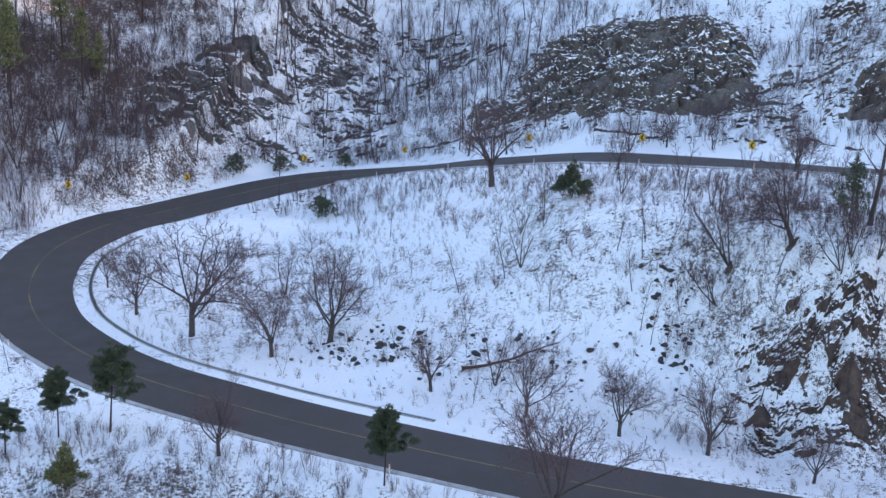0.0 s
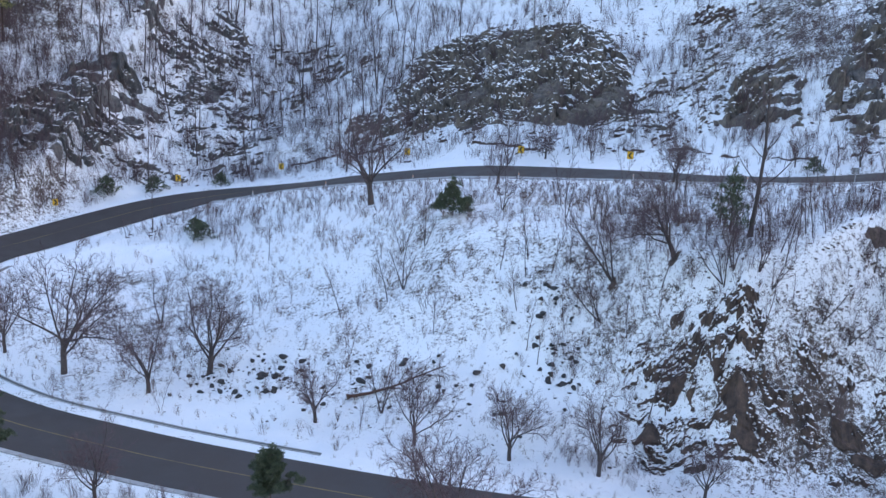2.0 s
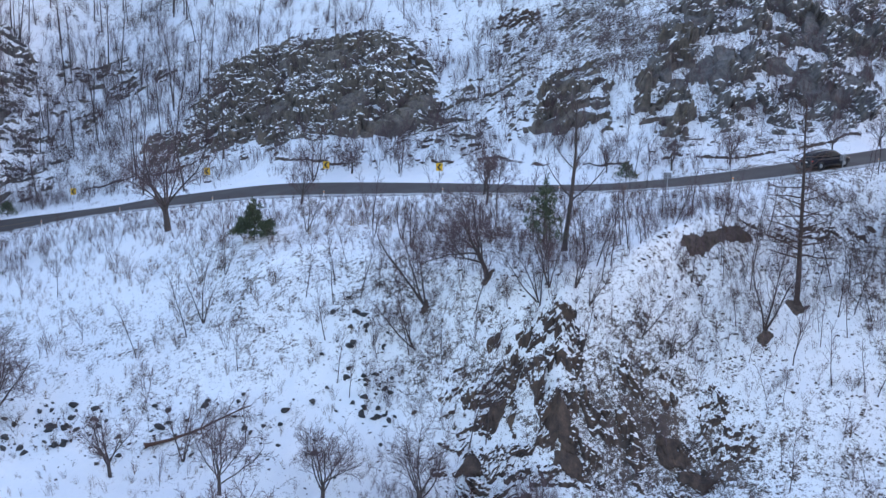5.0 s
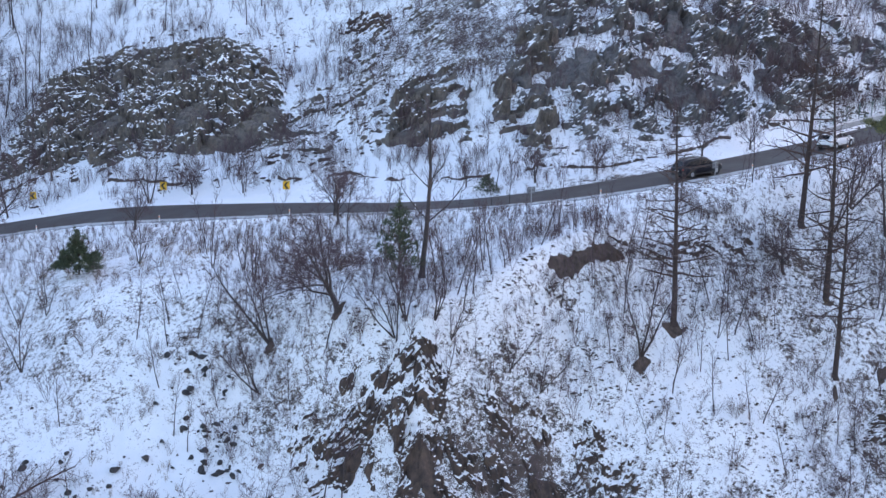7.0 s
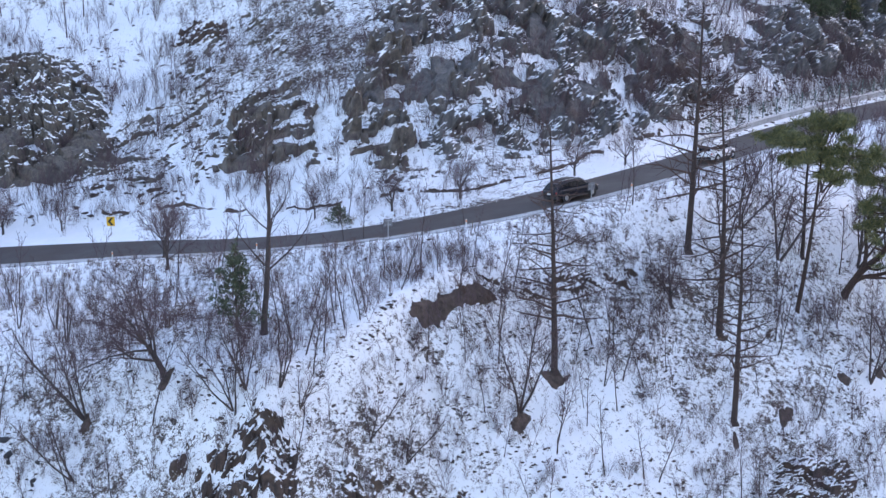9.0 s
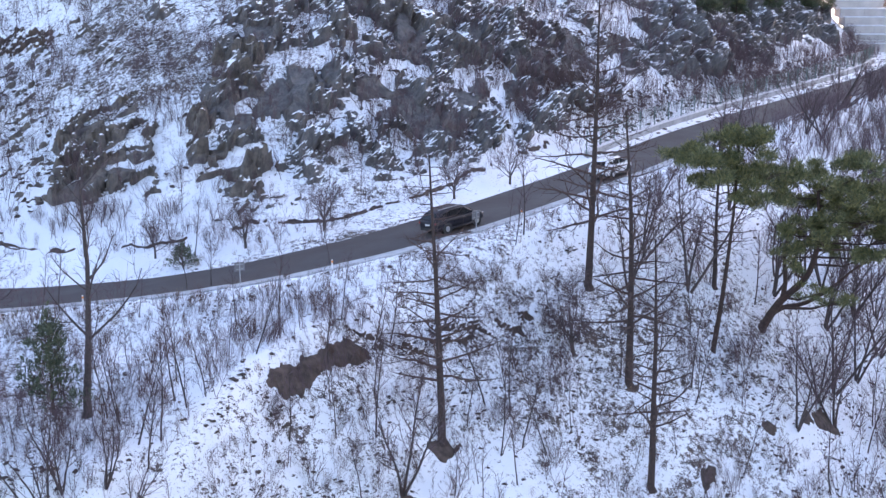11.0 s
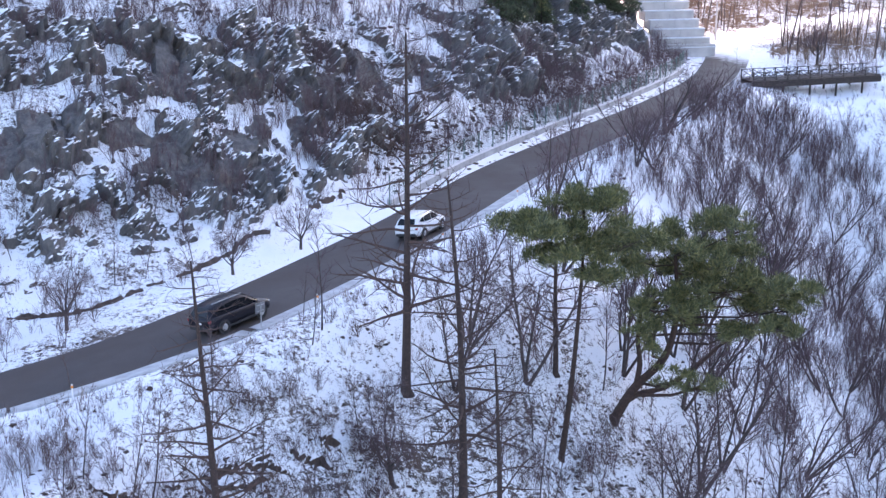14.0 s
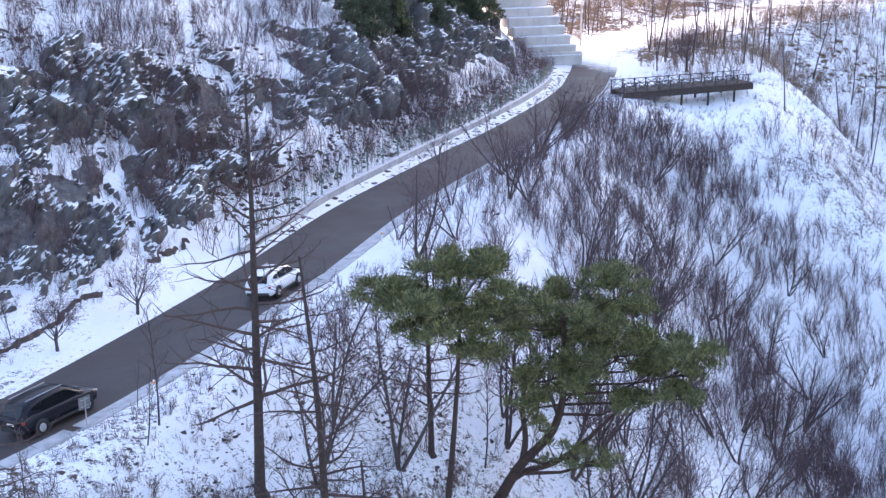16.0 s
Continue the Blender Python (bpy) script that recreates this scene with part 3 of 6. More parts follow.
soil_bank(20.4, 123.2, 2.4, 0.7, 30, 403, "bare brown earth where the snow has slid off")
soil_bank(23.4, 125.2, 2.6, 0.8, 34, 401, "bare brown soil bank where the snow has slid off")
soil_bank(47.6, 123.0, 1.3, 0.5, 40, 405, "bare brown soil patch among leafless trees")
soil_bank(59.5, 129.0, 2.0, 0.9, 20, 409, "bare brown soil patch in the snow")

# brown earth showing round the feet of trees
for k, (x, y, r) in enumerate([(29.3, 122.5, 1.3), (26.0, 119.2, 1.1), (42.6, 120.8, 0.6), (43.8, 127.6, 0.6), (2.0, 119.5, 0.8), (-3.4, 120.5, 0.8), (53.8, 126.6, 1.0), (57.8, 128.4, 0.8)]):
    soil_bank(x, y, r, r * 0.45, 15 + 30 * (k % 3), 421 + 3 * k, "bare earth and leaves round the foot of a tree")

crag("soil_ledge", [(23.5, 125.6), (39.0, 130.4), (38.5, 132.0), (23.0, 127.4)], 0.13, (0.0, -0.5, 0.85), 0.04, 0.9, 0.9, M_RED_ROCK,
     "ragged ledge of brown earth and roots breaking through the snow", 381, 0.45, 0.7, 1.0)

# loose stones on the scree
M_STONE = rock_material("loose_grey_stone", (0.03, 0.03, 0.032), (0.07, 0.066, 0.066), (0.13, 0.12, 0.115), 0.86)


def stone_mesh(seed, flat=0.55):
    """A broken block with chipped flat faces."""
    rs = random.Random(seed)
    bm = bmesh.new()
    bmesh.ops.create_icosphere(bm, subdivisions=2, radius=1.0)
    for k in range(11):
        d = Vector((rs.gauss(0, 1), rs.gauss(0, 1), rs.gauss(0, 0.8))).normalized()
        cut = rs.uniform(0.38, 0.72)
        for v in bm.verts:
            h = v.co.dot(d) - cut
            if h > 0:
                v.co -= d * h
    sx, sy = rs.uniform(0.8, 1.5), rs.uniform(0.7, 1.1)
    for v in bm.verts:
        v.co = Vector((v.co.x * sx, v.co.y * sy, v.co.z * flat)) * (1 + 0.12 * noise.noise(v.co * 3 + Vector((seed, 0, 0))))
    me = bpy.data.meshes.new("boulder")
    bm.to_mesh(me)
    bm.free()
    me.materials.append(M_STONE)
    return me


STONES = [stone_mesh(k) for k in range(9)]
rs = random.Random(21)
n_stone = 0
while n_stone < 290:
    x, y = rs.uniform(-44, 3), rs.uniform(107, 128)
    dens = 1.5 * math.exp(-((x + 36.5) / 5) ** 2 - ((y - 115) / 3.2) ** 2) + 1.8 * math.exp(-((x + 8.4 + 0.35 * (y - 117)) / 1.9) ** 2 - ((y - 117) / 4.2) ** 2) + 0.4 * math.exp(-((x + 22) / 10) ** 2 - ((y - 113) / 4) ** 2)
    if rs.random() > dens:
        continue
    size = 0.12 + 0.42 * rs.random() ** 2.5
    ob = new("boulder", rs.choice(STONES))
    ob.matrix_basis = Matrix.Translation((x, y, at(x, y) + size * 0.15)) @ pose(0, 0, 0, rs.uniform(-20, 20), rs.uniform(-20, 20), rs.uniform(0, 360)) @ Matrix.Scale(size, 4)
    tagged(ob, "dark loose stone half buried in the snow", "stone", "stones on the slope")
    n_stone += 1


# ---- trees ----
def tubes(segs, sides):
    """Verts and faces of open tubes along segments (p0, p1, r0, r1)."""
    if not segs:
        return np.zeros((0, 3)), np.zeros((0, 4), int)
    a = np.array([s[0] for s in segs], float)
    b = np.array([s[1] for s in segs], float)
    r0, r1 = np.array([s[2] for s in segs]), np.array([s[3] for s in segs])
    d = b - a
    d /= np.linalg.norm(d, axis=1)[:, None] + 1e-9
    ref = np.where(np.abs(d[:, 2:3]) > 0.9, np.array([[1.0, 0, 0]]), np.array([[0, 0, 1.0]]))
    e = np.cross(d, ref)
    e /= np.linalg.norm(e, axis=1)[:, None]
    g = np.cross(d, e)
    ang = np.arange(sides) * 2 * math.pi / sides
    ring = e[:, None, :] * np.cos(ang)[None, :, None] + g[:, None, :] * np.sin(ang)[None, :, None]
    v = np.stack([a[:, None] + ring * r0[:, None, None], b[:, None] + ring * r1[:, None, None]], 1)
    base = (np.arange(len(segs)) * 2 * sides)[:, None]
    k = np.arange(sides)
    f = np.stack([base + k, base + (k + 1) % sides, base + sides + (k + 1) % sides, base + sides + k], -1)
    return v.reshape(-1, 3), f.reshape(-1, 4)


def limbs_mesh(polys, sides, tips=False):
    """Verts and faces of tubes along polylines (points, radii), rings shared along each; with tips in triangles, ending in a point."""
    groups = {}
    for p, r in polys:
        groups.setdefault(len(p), []).append((p, r))
    pieces = []
    for m, items in groups.items():
        p = np.array([i[0] for i in items], float)
        r = np.array([i[1] for i in items], float)
        d = p[:, -1] - p[:, 0]
        d /= np.linalg.norm(d, axis=1)[:, None] + 1e-9
        ref = np.where(np.abs(d[:, 2:3]) > 0.9, np.array([[1.0, 0, 0]]), np.array([[0, 0, 1.0]]))
        e = np.cross(d, ref)
        e /= np.linalg.norm(e, axis=1)[:, None]
        g = np.cross(d, e)
        ang = np.arange(sides) * 2 * math.pi / sides
        ring = e[:, None, :] * np.cos(ang)[None, :, None] + g[:, None, :] * np.sin(ang)[None, :, None]
        v = p[:, :, None, :] + ring[:, None] * r[:, :, None, None]
        k, j = np.arange(sides), np.arange(m - 1)
        base = (np.arange(len(items)) * m * sides)[:, None, None] + (j * sides)[None, :, None]
        f = np.stack([base + k, base + (k + 1) % sides, base + sides + (k + 1) % sides, base + sides + k], -1)
        if tips:
            full, last = f[:, :-1].reshape(-1, 4), f[:, -1].reshape(-1, 4)
            end = np.repeat(np.arange(len(items)) * m * sides + (m - 1) * sides, sides)
            v[:, -1, 0] = p[:, -1]
            tri = np.concatenate([full[:, [0, 1, 2]], full[:, [0, 2, 3]], np.stack([last[:, 0], last[:, 1], end], 1)])
            used, index = np.unique(tri, return_inverse=True)
            pieces.append((v.reshape(-1, 3)[used], index.reshape(-1, 3)))
        else:
            pieces.append((v.reshape(-1, 3), f.reshape(-1, 4)))
    return joined(pieces)


def joined(pieces):
    vs, fs, n = [], [], 0
    for v, f in pieces:
        vs.append(v)
        fs.append(f + n)
        n += len(v)
    return np.concatenate(vs), np.concatenate(fs)


def turned(d, angle, az):
    d = Vector(d)
    side = d.orthogonal().normalized()
    side.rotate(Matrix.Rotation(az, 3, d))
    return (d * math.cos(angle) + side * math.sin(angle)).normalized()


def limb(out, rs, p, d, length, r, level, spec):
    """Grow one limb and its children into out[level]."""
    n = spec["segs"][level]
    step = length / n
    nodes, line, radii = [], [tuple(p)], [r]
    r_end = max(0.006, r * spec["taper"][level])
    for i in range(n):
        w = spec["wiggle"][level]
        d = (d + Vector((rs.gauss(0, w), rs.gauss(0, w), rs.gauss(0, w) + spec["up"][level]))).normalized()
        q = p + d * step
        rb = r + (r_end - r) * (i + 1) / n
        line.append(tuple(q)), radii.append(rb)
        nodes.append((p, q, d, rb))
        p = q
    out[level].append((line, radii))
    if level + 1 >= len(spec["segs"]):
        return
    kids = spec["kids"][level]
    for k in range(kids):
        t = spec["from"][level] + (1 - spec["from"][level]) * (k + rs.random()) / kids
        i = min(n - 1, int(t * n))
        a, b, dd, rr = nodes[i]
        o = a.lerp(b, t * n - i if t < 1 else 1.0)
        lo, hi = spec["angle"][level]
        cd = turned(dd, radians(rs.uniform(lo, hi)), k * 2.4 + rs.uniform(-0.5, 0.5))
        cl = length * spec["ratio"][level] * (1.15 - spec["fade"][level] * t) * rs.uniform(0.75, 1.2)
        limb(out, rs, o, cd, cl, max(0.015, min(rr * 0.75, rr * 0.45 + 0.006)), level + 1, spec)


SPREADING = dict(segs=(3, 6, 4, 3, 1), taper=(0.75, 0.3, 0.3, 0.4, 0.5), wiggle=(0.05, 0.12, 0.16, 0.2, 0.2), up=(0.0, 0.07, 0.05, 0.04, 0.02),
                 kids=(8, 8, 6, 7), **{"from": (0.5, 0.22, 0.2, 0.2)}, angle=((18, 52), (25, 55), (25, 60), (25, 60)), ratio=(2.1, 0.46, 0.52, 0.5), fade=(0.1, 0.45, 0.4, 0.4))
UPRIGHT = dict(segs=(9, 5, 3, 1), taper=(0.25, 0.3, 0.4, 0.5), wiggle=(0.05, 0.1, 0.15, 0.2), up=(0.02, 0.1, 0.06, 0.03),
               kids=(14, 5, 3), **{"from": (0.32, 0.25, 0.2)}, angle=((30, 60), (25, 55), (25, 60)), ratio=(0.36, 0.42, 0.45), fade=(0.75, 0.4, 0.4))
LARCH = dict(segs=(14, 5, 2), taper=(0.18, 0.25, 0.5), wiggle=(0.012, 0.11, 0.18), up=(0.01, 0.035, 0.05),
             kids=(46, 7), **{"from": (0.22, 0.18)}, angle=((60, 105), (30, 65)), ratio=(0.245, 0.36), fade=(0.8, 0.3))
LEANING = dict(segs=(9, 4, 2), taper=(0.3, 0.3, 0.5), wiggle=(0.07, 0.14, 0.2), up=(0.03, 0.1, 0.05),
               kids=(9, 6), **{"from": (0.3, 0.2)}, angle=((20, 50), (25, 60)), ratio=(0.42, 0.38), fade=(0.5, 0.4))
SLIM = dict(segs=(7, 3, 2), taper=(0.25, 0.35, 0.5), wiggle=(0.05, 0.12, 0.2), up=(0.02, 0.12, 0.05),
            kids=(14, 4), **{"from": (0.35, 0.25)}, angle=((25, 55), (25, 55)), ratio=(0.27, 0.42), fade=(0.6, 0.4))
POLE = dict(segs=(7, 3, 1), taper=(0.3, 0.35, 0.5), wiggle=(0.02, 0.12, 0.2), up=(0.01, 0.1, 0.05),
            kids=(15, 3), **{"from": (0.5, 0.3)}, angle=((30, 65), (25, 55)), ratio=(0.2, 0.45), fade=(0.5, 0.4))
SAPLING = dict(segs=(4, 2, 1), taper=(0.3, 0.4, 0.5), wiggle=(0.09, 0.15, 0.2), up=(0.02, 0.12, 0.05),
               kids=(8, 2), **{"from": (0.3, 0.3)}, angle=((22, 50), (25, 55)), ratio=(0.36, 0.4), fade=(0.5, 0.4))


def bark(name, dark, light):
    m, nt, b = material(name, 0.9)
    n = noise_node(nt, 6.0, 5.0, 0.7)
    info = nt.nodes.new("ShaderNodeObjectInfo")
    c = ramp(nt, n.outputs[0], [(0.3, dark), (0.75, light)])
    c = mix(nt, math_node(nt, 'MULTIPLY', info.outputs["Random"], 0.45), c, tuple(0.5 * v for v in dark))
    nt.links.new(c, b.inputs["Base Color"])
    return m


M_BARK = bark("grey_brown_bark", (0.046, 0.036, 0.035), (0.13, 0.10, 0.092))
M_TWIG = bark("purplish_twigs", (0.088, 0.058, 0.062), (0.18, 0.12, 0.122))
M_LARCH = bark("reddish_larch_bark", (0.036, 0.025, 0.023), (0.10, 0.065, 0.055))
M_LARCH_TWIG = bark("reddish_larch_twigs", (0.06, 0.036, 0.031), (0.15, 0.095, 0.078))
M_RED_TWIG = bark("reddish_brown_twigs", (0.07, 0.035, 0.028), (0.16, 0.085, 0.06))
M_PINE_BARK = bark("red_brown_pine_bark", (0.034, 0.022, 0.019), (0.11, 0.063, 0.046))


def bare_tree(name, seed, height, spec, radius, label, group="", lean=(0, 0), trunks=1, wood=M_BARK, twig=M_TWIG, solid=1, spread=0.0, category="tree"):
    """A leafless tree standing at the origin: trunk and branches."""
    rs = random.Random(seed)
    out = [[] for _ in spec["segs"]]
    for k in range(trunks):
        a = k * 2 * math.pi / trunks + rs.uniform(-0.5, 0.5)
        tilt = spread * rs.uniform(0.6, 1.2)
        d = Vector((lean[0] + math.cos(a) * tilt, lean[1] + math.sin(a) * tilt, 1)).normalized()
        first = height * (0.27 if spec is SPREADING else 1.0) * (1 if k == 0 else rs.uniform(0.6, 1.0))
        o = Vector((math.cos(a), math.sin(a), 0)) * radius * (1.2 if trunks > 1 else 0) - d * 0.25
        limb(out, rs, o, d, first, radius, 0, spec)
    # a flared foot
    if trunks == 1:
        line, radii = out[0][0]
        q = tuple(Vector(line[0]).lerp(Vector(line[1]), 0.3))
        out[0][0] = ([line[0], q] + line[1:], [radii[0] * 1.9, radii[0] * 1.02] + radii[1:])
    top = max(p[2] for lv in out for line, r in lv for p in line)
    if category in ("sapling", "shrub"):
        v, f = joined([limbs_mesh(lv, 3, True) for lv in out])
        base = new(name, mesh_of(name, v, f, wood))
    else:
        base = new(name)
        for lv, title, sides in ((0, "trunk" if trunks == 1 else "stem", 8), (1, "limb", 5))[:solid]:
            for one in out[lv]:
                v, f = limbs_mesh([one], sides)
                hang(new(title, mesh_of(title, v, f, wood, True)), base)
        v, f = joined([limbs_mesh(out[k], 4 if k == 1 else 3, True) for k in range(solid, len(out))])
        hang(new("crown", mesh_of("crown", v, f, twig, False)), base, "bare twigs")
    base["grown"] = top
    return tagged(base, label, category, group)


def put(kind, x, y, height=None, turn=None, sink=0.0, rs=random.Random(5), tilt=(0, 0)):
    """A copy of a tree, scaled to height, on the ground."""
    s = (height / kind["grown"]) if height else 1.0
    m = Matrix.Translation((x, y, at(x, y) - sink)) @ pose(0, 0, 0, tilt[0], tilt[1], 0) @ pose(0, 0, 0, 0, 0, rs.uniform(0, 360) if turn is None else turn)
    ob = copy_thing(kind, m)
    ob.matrix_basis = m @ Matrix.Scale(s, 4)
    return ob


def drop_kind(obs):
    """Remove the patterns from which copies were made."""
    for ob in obs:
        for o in (*ob.children_recursive, ob):
            bpy.data.objects.remove(o)


spreading = [bare_tree("bare_tree", 300 + k, 9.0, SPREADING, 0.19 + 0.02 * k, "leafless spreading roadside tree with dark bark in the snow",
                       "spreading trees on the slope", solid=2) for k in range(5)]
multi = [bare_tree("bare_tree", 330 + k, 7.0, UPRIGHT, 0.09, "leafless many-stemmed tree with thin upright branches", "many-stemmed trees", trunks=3, spread=0.38, solid=1) for k in range(4)]
slim = [bare_tree("slim_tree", 350 + k, 6.0, SLIM, 0.055, "thin leafless young tree standing in snow", "young trees on the slope", lean=(0.05 * (k - 2), 0.04), solid=1) for k in range(6)]
pole = [bare_tree("woodland_tree", 370 + k, 12.0, POLE, 0.12, "tall bare woodland tree on the mountainside", "woodland trees", lean=(0.03 * (k - 2), 0), solid=1) for k in range(6)]
sapling = [bare_tree("sapling", 390 + k, 3.0, SAPLING, 0.02, "bare thin sapling poking out of the snow", "saplings", trunks=2 + k % 3, spread=0.3, wood=M_TWIG, category="sapling") for k in range(6)]
red_shrub = [bare_tree("shrub", 410 + k, 2.6, SAPLING, 0.022, "reddish-brown leafless shrub in the snow", "reddish shrubs", trunks=7, spread=0.5, wood=M_RED_TWIG, twig=M_RED_TWIG, category="shrub") for k in range(3)]
larch = [bare_tree("larch", 430 + k, 19.0, LARCH, 0.27, "tall bare larch with a straight trunk and short drooping branches", "larches below the road", wood=M_LARCH, twig=M_LARCH_TWIG) for k in range(4)]
leaning = [bare_tree("leaning_tree", 450 + k, 8.0, LEANING, 0.1, "dark many-stemmed leafless tree leaning out from the valley slope", "leaning trees on the valley slope", trunks=3 + k % 2, spread=0.34, lean=(0.26, -0.08), twig=M_TWIG, solid=1) for k in range(4)]
upright = bare_tree("bare_tree", 345, 15.0, UPRIGHT, 0.27, "tall bare tree with a stout trunk and upswept limbs", solid=2)
KINDS = [upright] + leaning + spreading + multi + slim + pole + sapling + red_shrub + larch

# spreading trees along the inside of the bend: x, y, height
for k, (x, y, h) in enumerate([(-63.5, 119.9, 8.5), (-55, 115.1, 11.5), (-45.1, 111.7, 8.3), (-40.9, 116.5, 10.3), (-28.1, 107.7, 5.4), (-18.8, 105.3, 7.0),
                               (-10.6, 105.6, 6.2), (-3, 104.9, 7.8), (5.8, 104.4, 5.4), (-33.3, 153, 11.0), (-70.9, 127.4, 5.0), (-12.5, 84.5, 10.0)]):
    put(spreading[k % 5], x, y, h * 1.17)
# trees on the knoll, most leaning out over the open slope: x, y, height, turn, tilt
LEFTWARD = [(-4.3, 118.0, 6.5, 190, -22), (7.0, 115.5, 5.6, 200, 8), (6.1, 115.3, 5.8, 175, -14), (9.2, 115.3, 5.0, 30, -6), (15.0, 115.7, 5.2, 20, 4), (10.4, 115.0, 4.0, 0, 4), (17.5, 116.0, 4.6, 10, 6)]
put(spreading[1], 1.9, 119.7, 9.4, tilt=(0, -24))
put(leaning[1], -3.5, 120.8, 8.6, 170, tilt=(0, -14))
for k, (x, y, h, turn, tilt) in enumerate(LEFTWARD):
    put(leaning[k % 4], x, y, h, turn, tilt=(0, tilt))
put(multi[1], -24.2, 127, 6.0)
put(multi[2], -22.6, 109.8, 5.6)
put(multi[3], -51.1, 130.8, 6.5)
put(spreading[2], -40.9, 89.9, 8.4)
put(multi[2], 26, 119.8, 8.0, tilt=(0, 4))
put(spreading[3], 40.3, 129.4, 6.2)
put(upright, 8.6, 122.3, 15.2)
put(multi[1], -93.2, 160.3, 8.0, tilt=(0, 10))
for k, (x, y, h) in enumerate([(-99.5, 156, 8.5), (-103, 161, 9.5), (-98, 164, 9), (-94.5, 168, 7.5), (-101, 167, 10), (-105, 158, 9), (-91.5, 171, 7), (-96, 150.5, 6.5), (-88, 172.5, 6)]):
    put(multi[k % 4], x, y, h)
put(multi[3], -18.6, 165.2, 7.5)
put(spreading[2], 21.2, 148.2, 5.6)
put(spreading[4], 27.2, 148.1, 4.6)
put(spreading[3], -18.3, 152.4, 5.6)
put(spreading[1], -14.1, 166.3, 5.0)
put(spreading[0], -8.3, 163.5, 4.6)
put(spreading[4], 1.6, 144.4, 5.8)
put(spreading[2], 38.7, 152.0, 5.0)
put(spreading[0], 14.7, 151.2, 4.4)
put(spreading[3], 44.7, 155.7, 4.4)
put(spreading[0], 1.9, 141.2, 6.6)
put(spreading[2], 97.2, 183.2, 6.5)
for x, y, h in [(17.4, 138, 4.6), (15.8, 138.3, 4.2), (25.4, 137.4, 3.6), (39.2, 139.7, 3.0), (36.8, 154.7, 4.0), (-14.6, 167.7, 4.5),
                (-8.1, 163.9, 4.5), (1.8, 155.3, 5.0), (-9.8, 137.7, 6.0), (-19.7, 119.3, 5.4), (-42.5, 141.7, 5.2), (-4.6, 117.7, 6.0), (-96.3, 152.3, 5.5), (-88.6, 164.6, 5.0),
                (6.3, 115.1, 7.5), (-32.3, 88.2, 2.8), (-67.1, 101.4, 4.5), (45.8, 159.2, 4.0), (31.3, 153.6, 4.5), (17.5, 149.6, 4.8), (51.6, 147.0, 3.2), (4.9, 114, 4.5)]:
    put(rs.choice(slim), x, y, h)
# larches
for k, (x, y, h) in enumerate([(29.3, 123, 18.5), (43.8, 128, 19.5), (43.2, 134.2, 20.5), (42.9, 122.0, 16.5), (54.5, 137.0, 13.0)]):
    put(larch[k % 4], x, y, h)
for x, y, h in [(51.9, 135.8, 10.0), (49.2, 138.0, 9.0), (46.5, 134.5, 8.0), (60.5, 138.5, 9.0), (62.5, 132.2, 10.0), (56.4, 127.1, 8.0), (67.8, 131.1, 10.0), (65.0, 138.0, 10.0), (70.6, 138.7, 9.0)]:
    put(rs.choice(multi), x, y, h, tilt=(rs.uniform(0, 10), rs.uniform(4, 20)))

# saplings and thin trees over the slopes
def scatter(kinds, count, area, density, h0, h1, seed, clear=1.2, lean=(-6, 6, -6, 10)):
    rs, n, tries = random.Random(seed), 0, 0
    xs, ys = [], []
    while n < count and tries < count * 60:
        tries += 1
        x, y = rs.uniform(area[0], area[1]), rs.uniform(area[2], area[3])
        if rs.random() > density(x, y):
            continue
        xs.append(x), ys.append(y)
        n += 1
    d, half, zr, k = near_road(np.array(xs), np.array(ys))
    zs = ground(np.array(xs), np.array(ys))
    for x, y, z, dist, hw in zip(xs, ys, zs, d, half):
        if dist < hw + clear:
            continue
        kind, h = rs.choice(kinds), rs.uniform(h0, h1)
        m = Matrix.Translation((x, y, z - 0.03)) @ pose(0, 0, 0, rs.uniform(*lean[:2]), rs.uniform(*lean[2:]), rs.uniform(0, 360))
        ob = copy_thing(kind, m)
        ob.matrix_basis = m @ Matrix.Scale(h / kind["grown"], 4)


def bell(x, y, cx, cy, sx, sy):
    return math.exp(-((x - cx) / sx) ** 2 - ((y - cy) / sy) ** 2)


scatter(sapling, 205, (-60, 60, 104, 146), lambda x, y: (0.15 + 0.85 * bell(x, y, 12, 122, 26, 12)) * (1 - 0.8 * bell(x, y, 22, 133, 18, 6)) + 0.35 * bell(x, y, -25, 135, 25, 8), 1.2, 4.0, 61)
scatter(red_shrub, 120, (-60, 55, 104, 148), lambda x, y: 0.2 + 0.8 * bell(x, y, 0, 124, 30, 14), 0.7, 2.2, 62)
scatter(slim, 150, (-30, 70, 108, 142), lambda x, y: (0.1 + 0.9 * bell(x, y, 25, 124, 30, 10)) * (1 - 0.85 * bell(x, y, 22, 133, 18, 6)), 3.0, 7.0, 63)
scatter(multi, 42, (60, 135, 116, 180), lambda x, y: 0.25 + 0.75 * bell(x, y, 82, 138, 16, 14), 5.0, 9.5, 64, 1.2, (0, 14, 2, 20))
scatter(leaning, 80, (62, 134, 120, 184), lambda x, y: 0.2 + 0.8 * bell(x, y, 92, 160, 22, 18), 5.0, 9.5, 79, 1.5, (0, 10, 4, 18))
scatter(slim, 14, (30, 70, 112, 150), lambda x, y: 0.5 + 0.5 * bell(x, y, 55, 135, 16, 12), 2.5, 6.0, 66, 1.2, (-2, 12, -2, 16))
scatter(red_shrub, 110, (15, 75, 108, 150), lambda x, y: 0.8, 0.6, 1.8, 67)
